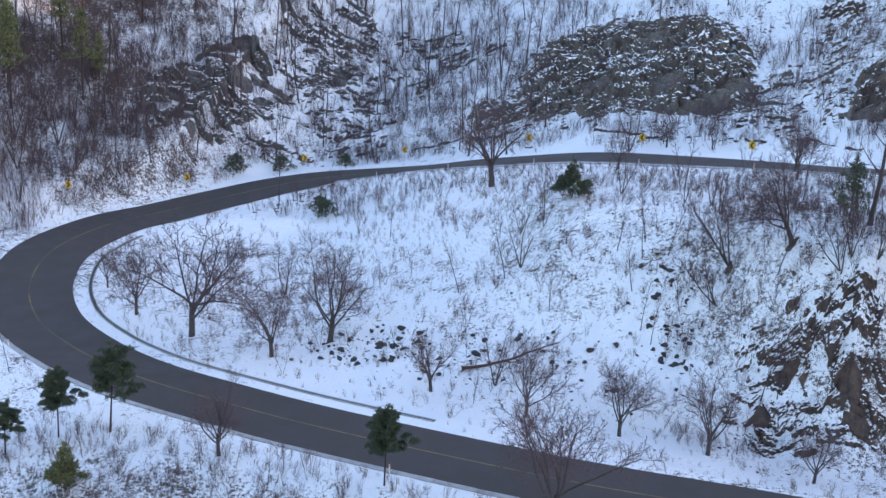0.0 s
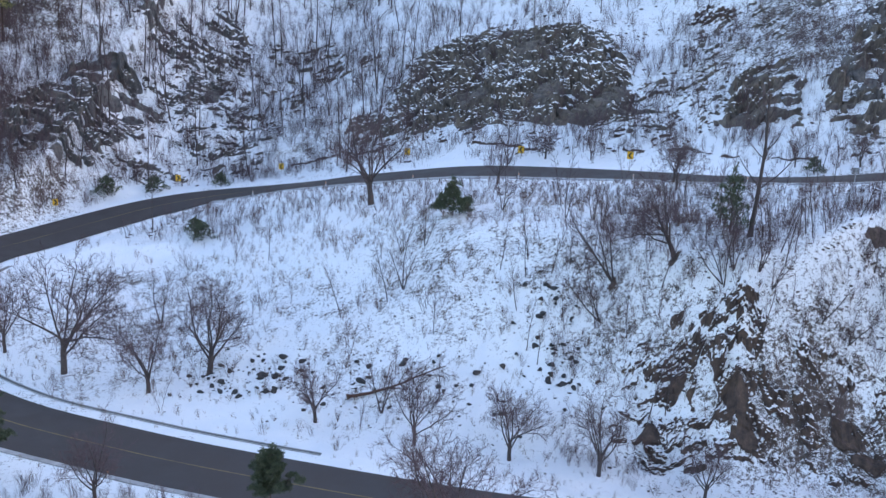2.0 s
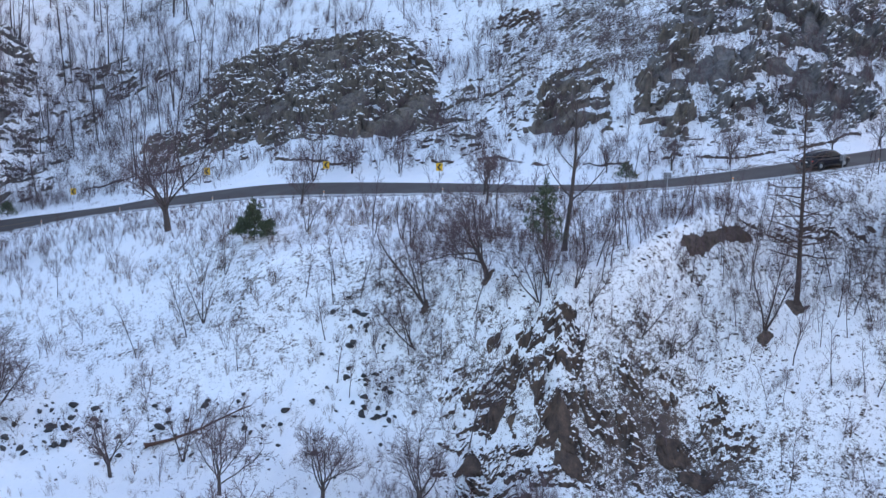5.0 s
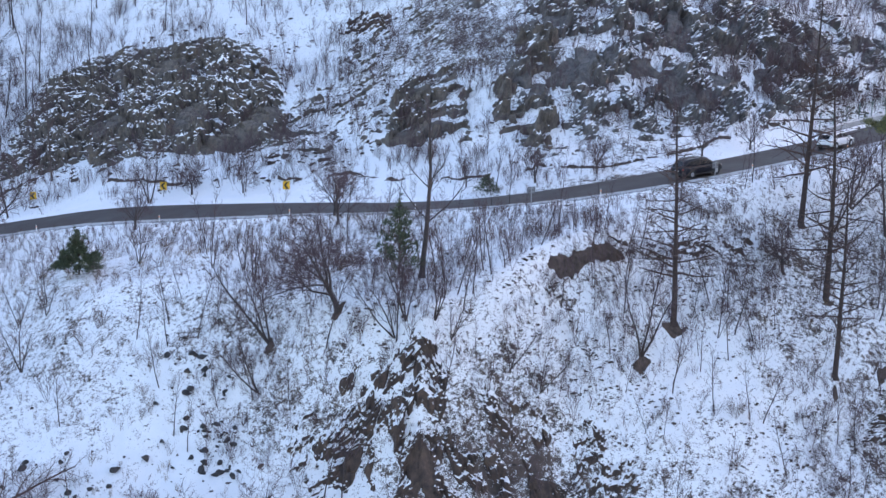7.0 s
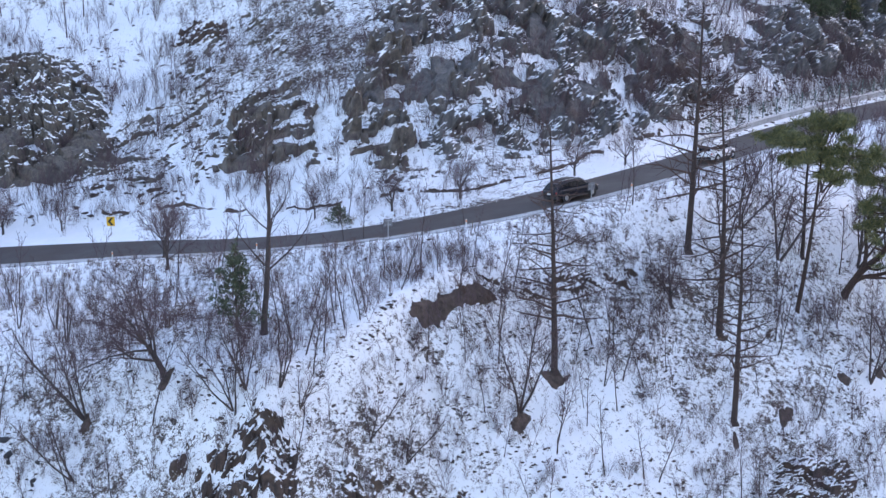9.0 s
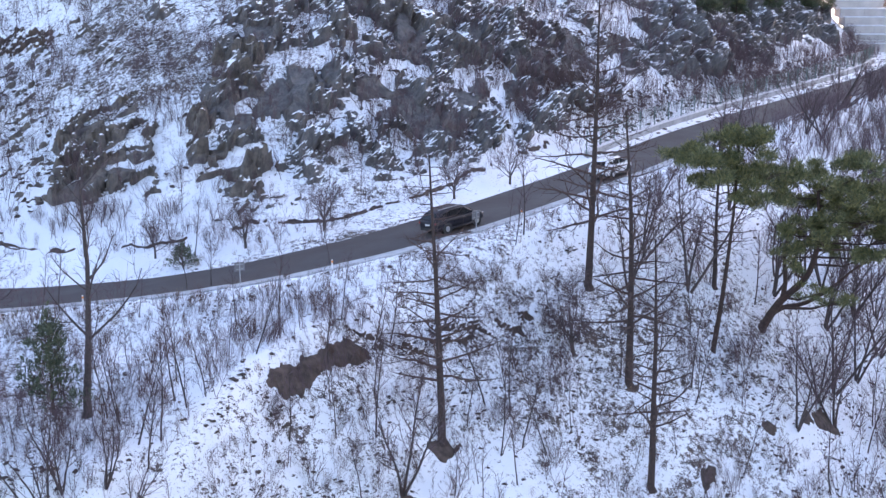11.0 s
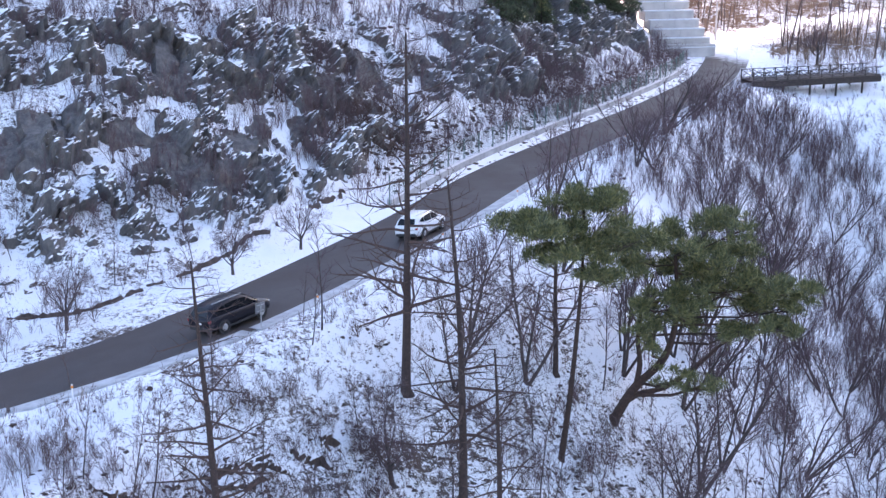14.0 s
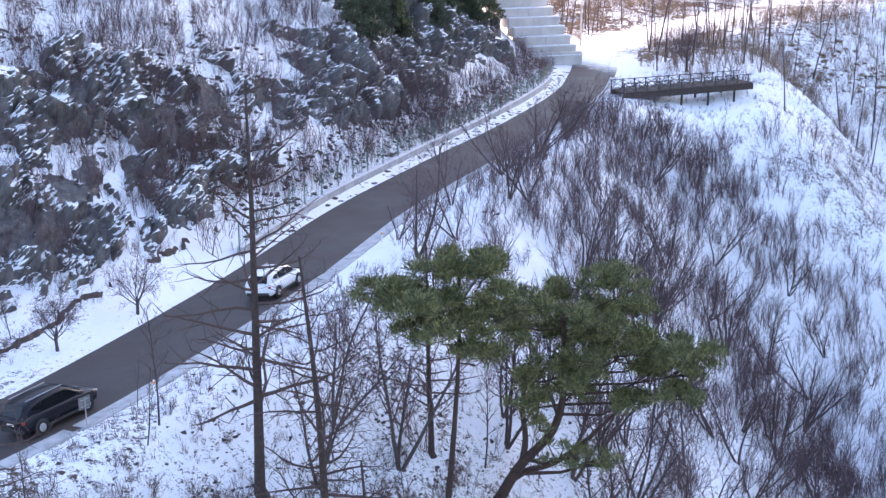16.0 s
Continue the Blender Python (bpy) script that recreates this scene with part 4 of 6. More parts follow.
scatter(sapling, 42, (-75, -12, 72, 92), lambda x, y: 0.8, 1.0, 3.0, 68)
scatter(red_shrub, 34, (-75, -18, 74, 92), lambda x, y: 0.8, 0.8, 1.8, 77)
scatter(slim, 12, (-72, -30, 74, 91), lambda x, y: 0.8, 2.5, 4.5, 69)
scatter(sapling, 44, (8, 64, 147, 170), lambda x, y: 0.8, 0.8, 2.6, 70, 3.5)
scatter(slim, 14, (8, 64, 148, 166), lambda x, y: 0.8, 2.5, 4.5, 78, 4.0)
scatter(multi, 9, (-30, 30, 124, 141), lambda x, y: 0.9, 3.5, 5.5, 65)


# ---- pines ----
def needle_material(name, dark, mid, light):
    m, nt, b = material(name, 0.6)
    geo = nt.nodes.new("ShaderNodeNewGeometry")
    n = noise_node(nt, 1.3, 3.0)
    f = math_node(nt, 'ADD', math_node(nt, 'MULTIPLY', geo.outputs["Random Per Island"], 0.55), math_node(nt, 'MULTIPLY', n.outputs[0], 0.45))
    nt.links.new(ramp(nt, f, [(0.2, dark), (0.5, mid), (0.85, light)]), b.inputs["Base Color"])
    return m


M_NEEDLE = needle_material("pine_needles", (0.036, 0.046, 0.021), (0.125, 0.135, 0.052), (0.31, 0.29, 0.105))
M_NEEDLE_DARK = needle_material("dark_pine_needles", (0.03, 0.045, 0.026), (0.06, 0.08, 0.042), (0.11, 0.125, 0.06))


def tufts(points, dirs, rs, length, width, blades=7):
    """Needle tufts: narrow blades fanning out round each shoot."""
    p, d = np.repeat(np.array(points), blades, 0), np.repeat(np.array(dirs), blades, 0)
    n = len(p)
    j = rs.normal(0, 0.62, (n, 3))
    w = d + j
    w /= np.linalg.norm(w, axis=1)[:, None]
    s = np.cross(w, rs.normal(0, 1, (n, 3)))
    s /= np.linalg.norm(s, axis=1)[:, None] + 1e-9
    L = length * rs.uniform(0.6, 1.2, (n, 1))
    q = p + rs.normal(0, 0.25 * length, (n, 3))
    v = np.stack([q - s * width * 0.3, q + s * width * 0.3, q + w * L * 0.6 + s * width * 0.5, q + w * L, q + w * L * 0.6 - s * width * 0.5], 1)
    return v.reshape(-1, 3), np.arange(n * 5).reshape(n, 5)


def pad_points(rs, centre, rx, rz, count):
    """Shoots in a flattened clump with a ragged rim."""
    a, r = rs.uniform(0, 2 * math.pi, count), np.sqrt(rs.uniform(0, 1, count))
    ragged = 0.75 + 0.35 * np.sin(3 * a + rs.uniform(0, 6)) * rs.uniform(0.4, 1)
    x, y = np.cos(a) * r * rx * ragged, np.sin(a) * r * rx * ragged
    z = rs.normal(0, 0.42, count) * rz + rz * 0.5 * (1 - r * r)
    pts = np.stack([x, y, z], 1) + np.array(centre)
    dirs = np.stack([np.cos(a) * r * 0.7, np.sin(a) * r * 0.7, np.full(count, 0.6)], 1)
    return pts, dirs / np.linalg.norm(dirs, axis=1)[:, None]


def pine(name, seed, path, pads, radius, label, group="", density=75, blade=(0.42, 0.07), needles=M_NEEDLE, clumps=1, forks=()):
    """A pine: trunk through path, limbs to each needle pad (right, back, up, radius, thickness)."""
    rs, rp = np.random.default_rng(seed), random.Random(seed)
    base = new(name)
    segs = []
    pts = [Vector(p) for p in path]
    fine = spline([tuple(p) for p in pts], 0.5)
    for k in range(len(fine) - 1):
        t = k / len(fine)
        segs.append((fine[k], fine[k + 1], radius * (1 - 0.75 * t) * (1.5 if k == 0 else 1), radius * (1 - 0.75 * (k + 1) / len(fine))))
    v, f = tubes(segs, 8)
    hang(new("trunk", mesh_of("trunk", v, f, M_PINE_BARK, True)), base)
    for way in forks:
        arm = spline(way, 0.5)
        thick = np.linspace(0.6, 0.15, len(arm)) * radius
        v, f = limbs_mesh([([tuple(q) for q in arm], list(thick))], 7)
        hang(new("limb", mesh_of("limb", v, f, M_PINE_BARK, True)), base)
    allp, alld = [], []
    for cx, cy, cz, rx, rz in pads:
        c = Vector((cx, cy, cz))
        k = int(np.argmin([abs(q[2] - (cz - 0.9)) + 0.25 * math.hypot(q[0] - cx, q[1] - cy) for q in fine]))
        a = Vector(fine[k])
        m = a.lerp(c, 0.55) + Vector((rp.uniform(-0.4, 0.4), rp.uniform(-0.4, 0.4), -0.35))
        ra = max(0.03, radius * (1 - 0.75 * k / len(fine)) * 0.45)
        arms = [(a, m, ra, ra * 0.7), (m, c, ra * 0.7, ra * 0.3)]
        for _ in range(7):
            q = c + Vector((rp.gauss(0, rx * 0.4), rp.gauss(0, rx * 0.4), rp.gauss(0.1, rz * 0.3)))
            arms.append((m.lerp(c, rp.uniform(0.3, 1)), q, ra * 0.35, ra * 0.12))
        for j in range(clumps):
            if clumps > 1:
                q = (cx + rp.gauss(0, rx * 0.58), cy + rp.gauss(0, rx * 0.58), cz + rp.gauss(0, rz * 0.6))
                arms.append((m.lerp(c, rp.uniform(0.4, 1)), Vector(q), ra * 0.4, ra * 0.12))
                r1 = rx * (rp.uniform(0.3, 0.52) if clumps > 5 else rp.uniform(0.45, 0.75))
                p, d = pad_points(rs, q, r1, rz * 0.5, max(12, int(density * r1 * r1)))
            else:
                p, d = pad_points(rs, (cx, cy, cz), rx, rz, max(12, int(density * rx * rx)))
            allp.append(p), alld.append(d)
        v, f = tubes([(tuple(o), tuple(b), r, s) for o, b, r, s in arms], 4)
        hang(new("limb", mesh_of("limb", v, f, M_PINE_BARK, False)), base)
    v, f = tufts(np.concatenate(allp), np.concatenate(alld), rs, blade[0], blade[1])
    hang(new("crown", mesh_of("crown", v, f, needles, False)), base, "green needle clumps")
    base["grown"] = max(p[2] + p[4] for p in pads)
    return tagged(base, label, "pine tree", group)


def young_pine(seed, height, width, label, needles=M_NEEDLE, density=130):
    rp = random.Random(seed)
    pads = []
    tiers = 6
    for k in range(tiers):
        t = 0.2 + 0.72 * k / (tiers - 1)
        r = width * (1.12 - t) * 0.46
        for j in range(5 if k < tiers - 1 else 1):
            a = j * 2 * math.pi / 5 + k * 0.7 + rp.uniform(-0.3, 0.3)
            rr = r * rp.uniform(0.35, 1.25) if k < tiers - 1 else 0
            pads.append((math.cos(a) * rr, math.sin(a) * rr, t * height + rp.uniform(-0.1, 0.1) * height / tiers, 0.24 * width * (1.15 - t) * rp.uniform(0.6, 1.3), 0.08 * height))
    return pine("young_pine", seed, [(0, 0, -0.2), (0.05, 0, height * 0.5), (0, 0, height)], pads, 0.06 * height / 4, label, "young pines", density=density, blade=(0.3, 0.06), needles=needles)


def tall_pine(seed, height, lean, label, wide=1.0, low=0.45):
    rp = random.Random(seed)
    pads = []
    domed = wide >= 2
    count = 22 if domed else 15
    for k in range(count):
        t = low + (1 - low) * k / (count - 1)
        a = k * 2.4 + rp.uniform(-0.4, 0.4)
        taper = 0.85 * math.sqrt(max(0.05, 1 - ((t - low) / (1 - low)) ** 2)) if domed else 1.15 - t
        r = 2.3 * wide ** 0.8 * taper * rp.uniform(0.2, 0.9 if domed else 1.1) * height / 12
        pads.append((lean * t * height + math.cos(a) * r, math.sin(a) * r, t * height, wide ** 0.5 * rp.uniform(0.7, 1.2) * height / 12 * (1.25 - 0.5 * t), (0.55 if domed else 0.3) * height / 12))
    return pine("tall_pine", seed, [(0, 0, -0.3), (lean * 0.5 * height, 0, height * 0.5), (lean * height, 0, height * 0.98)], pads, 0.16 * height / 12, label, "pines in the wood", density=60 if domed else 24, blade=(0.4, 0.07) if domed else (0.45, 0.11), needles=M_NEEDLE_DARK if domed else M_NEEDLE, clumps=5 if domed else 1)


# the great leaning pine below the road, its limbs spread to one side
AX = Vector((math.cos(radians(-31)), math.sin(radians(-31)), 0))
DX = Vector((-AX.y, AX.x, 0))
rp = random.Random(8)
spread_pads = []
for r, u, rx, rz in [(0.6, 10.0, 1.5, 0.6), (2.2, 10.2, 1.9, 0.7), (4.4, 10.9, 1.8, 0.7), (5.9, 12.0, 1.5, 0.6), (7.0, 12.0, 1.0, 0.5), (5.2, 9.6, 2.0, 0.8), (7.0, 9.8, 1.9, 0.7),
                     (8.2, 8.4, 2.0, 0.7), (9.8, 7.6, 1.7, 0.6), (11.0, 6.9, 1.1, 0.45), (8.4, 6.6, 1.9, 0.6), (6.6, 7.6, 1.9, 0.8), (9.6, 5.9, 1.4, 0.5), (2.6, 8.6, 1.9, 0.8), (1.2, 7.3, 1.5, 0.6),
                     (1.8, 5.6, 1.4, 0.6), (3.6, 6.8, 1.6, 0.7), (4.6, 8.2, 1.7, 0.7), (2.4, 4.3, 0.9, 0.4), (4.6, 5.4, 1.2, 0.4), (7.2, 5.4, 1.3, 0.4), (4.0, 2.6, 1.0, 0.4), (5.4, 1.9, 0.9, 0.35)]:
    q = AX * r + DX * rp.uniform(-1.8, 1.8)
    spread_pads.append((q.x, q.y, u + 0.7, rx, rz))
way = [(0, 0, -0.4)] + [tuple(AX * r + Vector((0, 0, u))) for r, u in [(1.3, 2.0), (3.0, 4.0), (3.6, 6.2), (3.6, 8.4), (3.4, 10.6)]]
great = pine("great_pine", 77, way, spread_pads, 0.34, "large leaning pine with a broad green crown of flat needle clumps", density=130, blade=(0.36, 0.042), clumps=7,
             forks=[[(0.6, -0.3, 0.9)] + [tuple(AX * r + DX * 0.4 + Vector((0, 0, u))) for r, u in [(1.6, 1.5), (3.2, 2.0), (5.0, 3.4), (6.8, 5.2), (8.8, 6.2)]],
                    [tuple(AX * r + Vector((0, 0, u))) for r, u in [(1.4, 2.0), (1.6, 3.6), (1.4, 5.4), (1.6, 7.4), (2.2, 9.4)]]])
slender_pads = []
for r, u, rx, rz in [(-2.4, 12.0, 1.7, 0.7), (-0.7, 12.5, 2.0, 0.8), (2.0, 12.9, 1.9, 0.8), (-0.2, 10.7, 1.9, 0.7), (3.3, 11.2, 1.8, 0.8), (2.4, 9.4, 1.5, 0.6), (0.8, 13.6, 1.5, 0.7), (0.6, 11.8, 2.0, 0.8)]:
    q = AX * r + DX * rp.uniform(-1.2, 1.2)
    slender_pads.append((q.x, q.y, u + 1.8, rx, rz))
slender = pine("slender_pine", 79, [(0, 0, -0.4)] + [tuple(AX * r + Vector((0, 0, u))) for r, u in [(0.4, 3.5), (0.7, 7.5), (0.9, 11.5), (0.9, 14.8)]], slender_pads, 0.2,
               "slender red-barked pine with its needles high on the trunk", density=130, blade=(0.36, 0.042), clumps=7)
slender.matrix_basis = Matrix.Translation((51.7, 131.4, at(51.7, 131.4)))
great.matrix_basis = Matrix.Translation((57.6, 135.3, at(57.6, 135.3)))

young = [young_pine(500 + k, 4.0, 2.8 + 0.3 * k, "young green pine growing in the snow") for k in range(3)]
spready = young_pine(505, 4.6, 3.9, "spreading young green pine on the snowy verge", M_NEEDLE_DARK, 95)
wispy = young_pine(508, 5.5, 3.4, "thin young pine with sparse dark needles among bare trees", M_NEEDLE_DARK, 26)
scrub = [young_pine(510 + k, 3.0, 4.2, "low wide young pine dusted with snow beside the road", M_NEEDLE_DARK, 15) for k in range(2)]
fir = [young_pine(515 + k, 4.0, 3.0, "dense dark evergreen growing on the shaded cliff", M_NEEDLE_DARK, 60) for k in range(2)]
tall = [tall_pine(520 + k, 12.0, 0.03 * (k - 1), "tall dark pine among bare woodland trees") for k in range(3)]
broad = [tall_pine(540 + k, 12.0, 0.06 * (1 - k), "broad-crowned pine with a bare lower trunk beside the road", 2.4, 0.5) for k in range(2)]
KINDS += fir + [spready, wispy] + young + scrub + tall + broad
put(broad[0], -51.8, 92.2, 7.6)
put(broad[1], -26.3, 87.8, 6.2)
put(broad[1], -55.9, 90.9, 6.0)
put(broad[0], -58.5, 87.0, 5.0)
put(slim[2], 6.2, 138.6, 5.0)
put(spready, -21.2, 138, 4.3)
for k, (x, y, h) in enumerate([(-51.3, 84, 4.0), (-72.3, 183.5, 2.6), (-62.7, 185.2, 2.2), (-77.7, 179.5, 3.0), (-56.1, 157.8, 2.6), (-58, 161, 2.0),]):
    put(scrub[k % 2] if k else young[0], x, y, h)
put(scrub[0], 16.4, 147.6, 1.9)
put(wispy, 6.8, 122.8, 6.2)
for k, (x, y, h) in enumerate([(-106, 165.5, 14), (-99.5, 174, 13), (-108, 168, 13), (-106, 180, 14), (-108, 190, 14), (-101, 196, 12), (-111, 173, 13), (-109, 200, 13), (-98, 176, 9), (-115, 182, 14), (-95, 203, 10),
                               (96, 214, 8), (88, 210, 7), (102, 219, 8), (80, 203, 6), (108, 222, 7), (93, 208, 6), (85, 216, 9)]):
    put(tall[k % 3], x, y, h)
ev = random.Random(33)
for k in range(34):
    u, w = ev.uniform(0.05, 0.95), ev.uniform(0.3, 1.0)
    x, y = 76 + 48 * u + 8 * w * (1 - u), 189 + 38 * u + w * (22 - 8 * u)
    put(fir[k % 2], x, y, ev.uniform(2.5, 5.5), sink=-1.0)

# woodland on the far slope
def woods(x, y):
    return 0.9 * bell(x, y, -108, 190, 22, 26) + 0.75 * bell(x, y, -95, 225, 30, 22) + 0.35 * bell(x, y, -50, 225, 18, 25) + 0.2


scatter(pole, 260, (-135, -30, 158, 262), woods, 8, 14, 71, 3)
scatter(pole, 46, (-30, 60, 205, 262), lambda x, y: 0.8, 5, 10, 72, 3)
scatter(pole, 110, (138, 225, 188, 285), lambda x, y: 0.9, 9, 15, 73, 3)
put(spreading[1], 141.7, 216.8, 8.0)


# ---- undergrowth: what nobody could count ----
def thicket(name, kinds, count, area, density, h0, h1, seed, mat, label, clear=1.0):
    rs = np.random.default_rng(seed)
    x, y = rs.uniform(area[0], area[1], count * 8), rs.uniform(area[2], area[3], count * 8)
    keep = rs.uniform(0, 1, count * 8) < density(x, y)
    x, y = x[keep][:count], y[keep][:count]
    d, half, zr, k = near_road(x, y)
    ok = d > half + clear
    x, y = x[ok], y[ok]
    z = ground(x, y)
    pieces = []
    for i in range(len(x)):
        v, f, top = kinds[i % len(kinds)]
        s, a = rs.uniform(h0, h1) / top, rs.uniform(0, 6.28)
        tx, ty = rs.normal(0, 0.1, 2)
        c, n = math.cos(a), math.sin(a)
        w = np.stack([v[:, 0] * c - v[:, 1] * n + v[:, 2] * tx, v[:, 0] * n + v[:, 1] * c + v[:, 2] * ty, v[:, 2]], 1) * s
        pieces.append((w + np.array([x[i], y[i], z[i] - 0.05]), f))
    v, f = joined(pieces)
    return tagged(new(name, mesh_of(name, v, f, mat)), label, "undergrowth", kind="stuff")


def brush_kind(seed, stems, spec, radius, spread):
    rs, out = random.Random(seed), [[] for _ in spec["segs"]]
    for k in range(stems):
        a = rs.uniform(0, 6.28)
        d = Vector((math.cos(a) * spread * rs.random(), math.sin(a) * spread * rs.random(), 1)).normalized()
        limb(out, rs, Vector((rs.uniform(-0.4, 0.4), rs.uniform(-0.4, 0.4), -0.1)), d, 3.0 * rs.uniform(0.6, 1), radius, 0, spec)
    v, f = joined([limbs_mesh(lv, 3, True) for lv in out])
    return v, f, max(v[:, 2])


BRUSH = dict(segs=(3, 1, 1), taper=(0.35, 0.4, 0.5), wiggle=(0.1, 0.15, 0.2), up=(0.02, 0.12, 0.05), kids=(6, 1), **{"from": (0.3, 0.3)}, angle=((20, 50), (25, 55)), ratio=(0.4, 0.5), fade=(0.5, 0.4))
brush = [brush_kind(600 + k, 4 + k % 3, BRUSH, 0.024, 0.5) for k in range(6)]
FAR_BRUSH = dict(segs=(2, 1), taper=(0.4, 0.5), wiggle=(0.1, 0.15), up=(0.02, 0.12), kids=(8,), **{"from": (0.25,)}, angle=((20, 50),), ratio=(0.48,), fade=(0.5,))


def nbell(x, y, cx, cy, sx, sy):
    return np.exp(-((x - cx) / sx) ** 2 - ((y - cy) / sy) ** 2)


M_DRY = bark("dry_tan_twigs", (0.15, 0.095, 0.065), (0.36, 0.25, 0.17))
def grass_kind(seed):
    rs = np.random.default_rng(seed)
    segs = []
    for _ in range(9):
        a = rs.uniform(0, 6.28)
        b = np.array([rs.normal(0, 0.1), rs.normal(0, 0.1), -0.03])
        segs.append((b, b + np.array([math.cos(a) * 0.22, math.sin(a) * 0.22, rs.uniform(0.5, 1.0)]), 0.012, 0.004))
    v, f = tubes([(tuple(p), tuple(q), r, s) for p, q, r, s in segs], 3)
    return v, f, 1.0


M_CLOD = plain("dark_leaf_clods", (0.065, 0.048, 0.042), 0.95, vary=0.5, scale=0.7)
haze_brush = [brush_kind(660 + k, 5 + k % 3, FAR_BRUSH, 0.023, 0.65) for k in range(6)]
bank = lambda x, y: 1 - np.clip(2.4 * nbell(x, y, 132, 199, 14, 6.5), 0, 1)
thicket("slope_thicket", haze_brush, 3300, (50, 160, 112, 208), lambda x, y: (0.3 + 0.7 * smooth(64, 88, x)) * (0.2 + 0.3 * smooth(-0.2, 0.5, fbm(x, y, 12, 3, 98)) + 0.45 * nbell(x, y, 114, 187, 18, 6)) * bank(x, y) * (1 - 0.8 * smooth(118, 134, x)), 1.5, 4.2, 82, M_TWIG,
        "dense bare thicket on the shaded valley slope", 2.0)
thicket("bank_tufts", [grass_kind(720 + k) for k in range(4)], 900, (118, 156, 190, 212), lambda x, y: 0.25 + 0.75 * (fbm(x, y, 4, 3, 97) > 0.1), 0.3, 0.8, 89, M_CLOD,
        "dark stalks and dead grass on the snow bank below the deck", 2.0)
thicket("clearing_brush", haze_brush, 3600, (138, 240, 212, 310), lambda x, y: 0.8 + 0 * x, 1.0, 3.6, 87, M_DRY, "dry brown brush in the sunlit clearing", 3.0)
thicket("fence_brush", haze_brush, 1050, (60, 128, 160, 232), lambda x, y: 1.0 * (near_road(x, y)[0] < 10.0) * (y > 0.83 * x + 111.5), 1.0, 2.8, 99, M_TWIG,
        "dark purplish brush crowding the rockfall fence", 2.4)
thicket("hillside_brush", haze_brush, 5200, (-115, 60, 158, 255), lambda x, y: 0.36 + 0.5 * nbell(x, y, -68, 224, 14, 16) + 0.8 * nbell(x, y, 2, 183, 4.5, 9) + 0.6 * nbell(x, y, -52, 205, 18, 22) + 0.5 * nbell(x, y, 0, 172, 16, 7) + 0.4 * nbell(x, y, -65, 190, 20, 10) + 0.8 * nbell(x, y, -105, 180, 18, 25),
        1.0, 3.6, 81, M_TWIG, "grey-purple leafless brush covering the far snowy slope", 6.0)
thicket("woodland_brush", haze_brush, 2300, (-128, -76, 138, 238), lambda x, y: 0.25 + 0.75 * nbell(x, y, -99, 168, 14, 24), 1.2, 4.2, 86, M_TWIG, "brown leafless undergrowth beneath the woodland trees", 2.5)
thicket("foot_brush", haze_brush, 520, (-66, 24, 146, 196), lambda x, y: 1.0 * (near_road(x, y)[0] < 15) * (y > upper_road(x)[0]), 0.8, 2.6, 74, M_TWIG, "grey leafless brush at the foot of the far slope", 5.0)
thicket("verge_grass", [grass_kind(740 + k) for k in range(4)], 2600, (-64, 60, 126, 178), lambda x, y: np.exp(-((upper_road(x)[0] - y - 7) / 3.5) ** 2), 0.3, 0.9, 75, M_RED_TWIG,
        "brown dead grass and stalks along the verge of the road", 0.9)
thicket("cliff_brush", haze_brush, 1700, (8, 80, 158, 214), lambda x, y: (0.25 + 0.75 * smooth(22, 34, x)) * (0.6 + 0.4 * nbell(x, y, 45, 195, 25, 12)), 0.8, 3.2, 88, M_TWIG,
        "grey-brown leafless brush growing between the cliffs", 6.5)
thicket("ledge_brush", haze_brush, 300, (46, 72, 163, 186), lambda x, y: nbell(x, y, 57, 172.5, 6.5, 4.5), 0.8, 2.4, 101, M_RED_TWIG,
        "reddish-brown leafless brush at the foot of the broken cliff", 4.0)
thicket("fine_brush", brush, 2300, (-8, 54, 106, 134), lambda x, y: (0.15 + 0.85 * (fbm(x, y, 7.0, 3, 95) > 0.0)) * (1 - 0.6 * nbell(x, y, 15, 111.5, 10, 3.8)), 0.5, 1.7, 93, M_TWIG,
        "fine purplish leafless brush on the snowy knoll", 1.5)
thicket("verge_brush", brush, 1000, (-62, 24, 126, 168), lambda x, y: np.exp(-((upper_road(x)[0] - y - 11) / 8) ** 2) * (1 - 0.7 * smooth(0, 12, x)), 0.4, 1.4, 96, M_TWIG,
        "low purplish brush below the edge of the upper road", 2.0)
thicket("bank_brush", brush, 1100, (14, 72, 148, 178), lambda x, y: 0.5 + 0 * x, 0.4, 1.6, 94, M_TWIG,
        "low leafless brush on the snow bank under the cliffs", 4.0)
thicket("low_brush", brush, 2100, (-75, 58, 78, 172), lambda x, y: 0.2 + 0.8 * nbell(x, y, 5, 126, 40, 13) + 0.7 * nbell(x, y, -45, 157, 16, 9) + 0.9 * nbell(x, y, -58, 126, 14, 14), 0.5, 1.6, 83, M_RED_TWIG,
        "low reddish-brown brush and stalks in the snow", 1.5)
thicket("roadside_brush", haze_brush, 1150, (-80, -10, 72, 93), lambda x, y: 0.7 + 0 * x, 0.7, 2.2, 84, M_TWIG, "thin bare brush below the road", 1.5)


rough_verge = lambda x, y: 1.0 * (near_road(x, y)[0] < 9.0) * (y > 0.83 * x + 111.5)

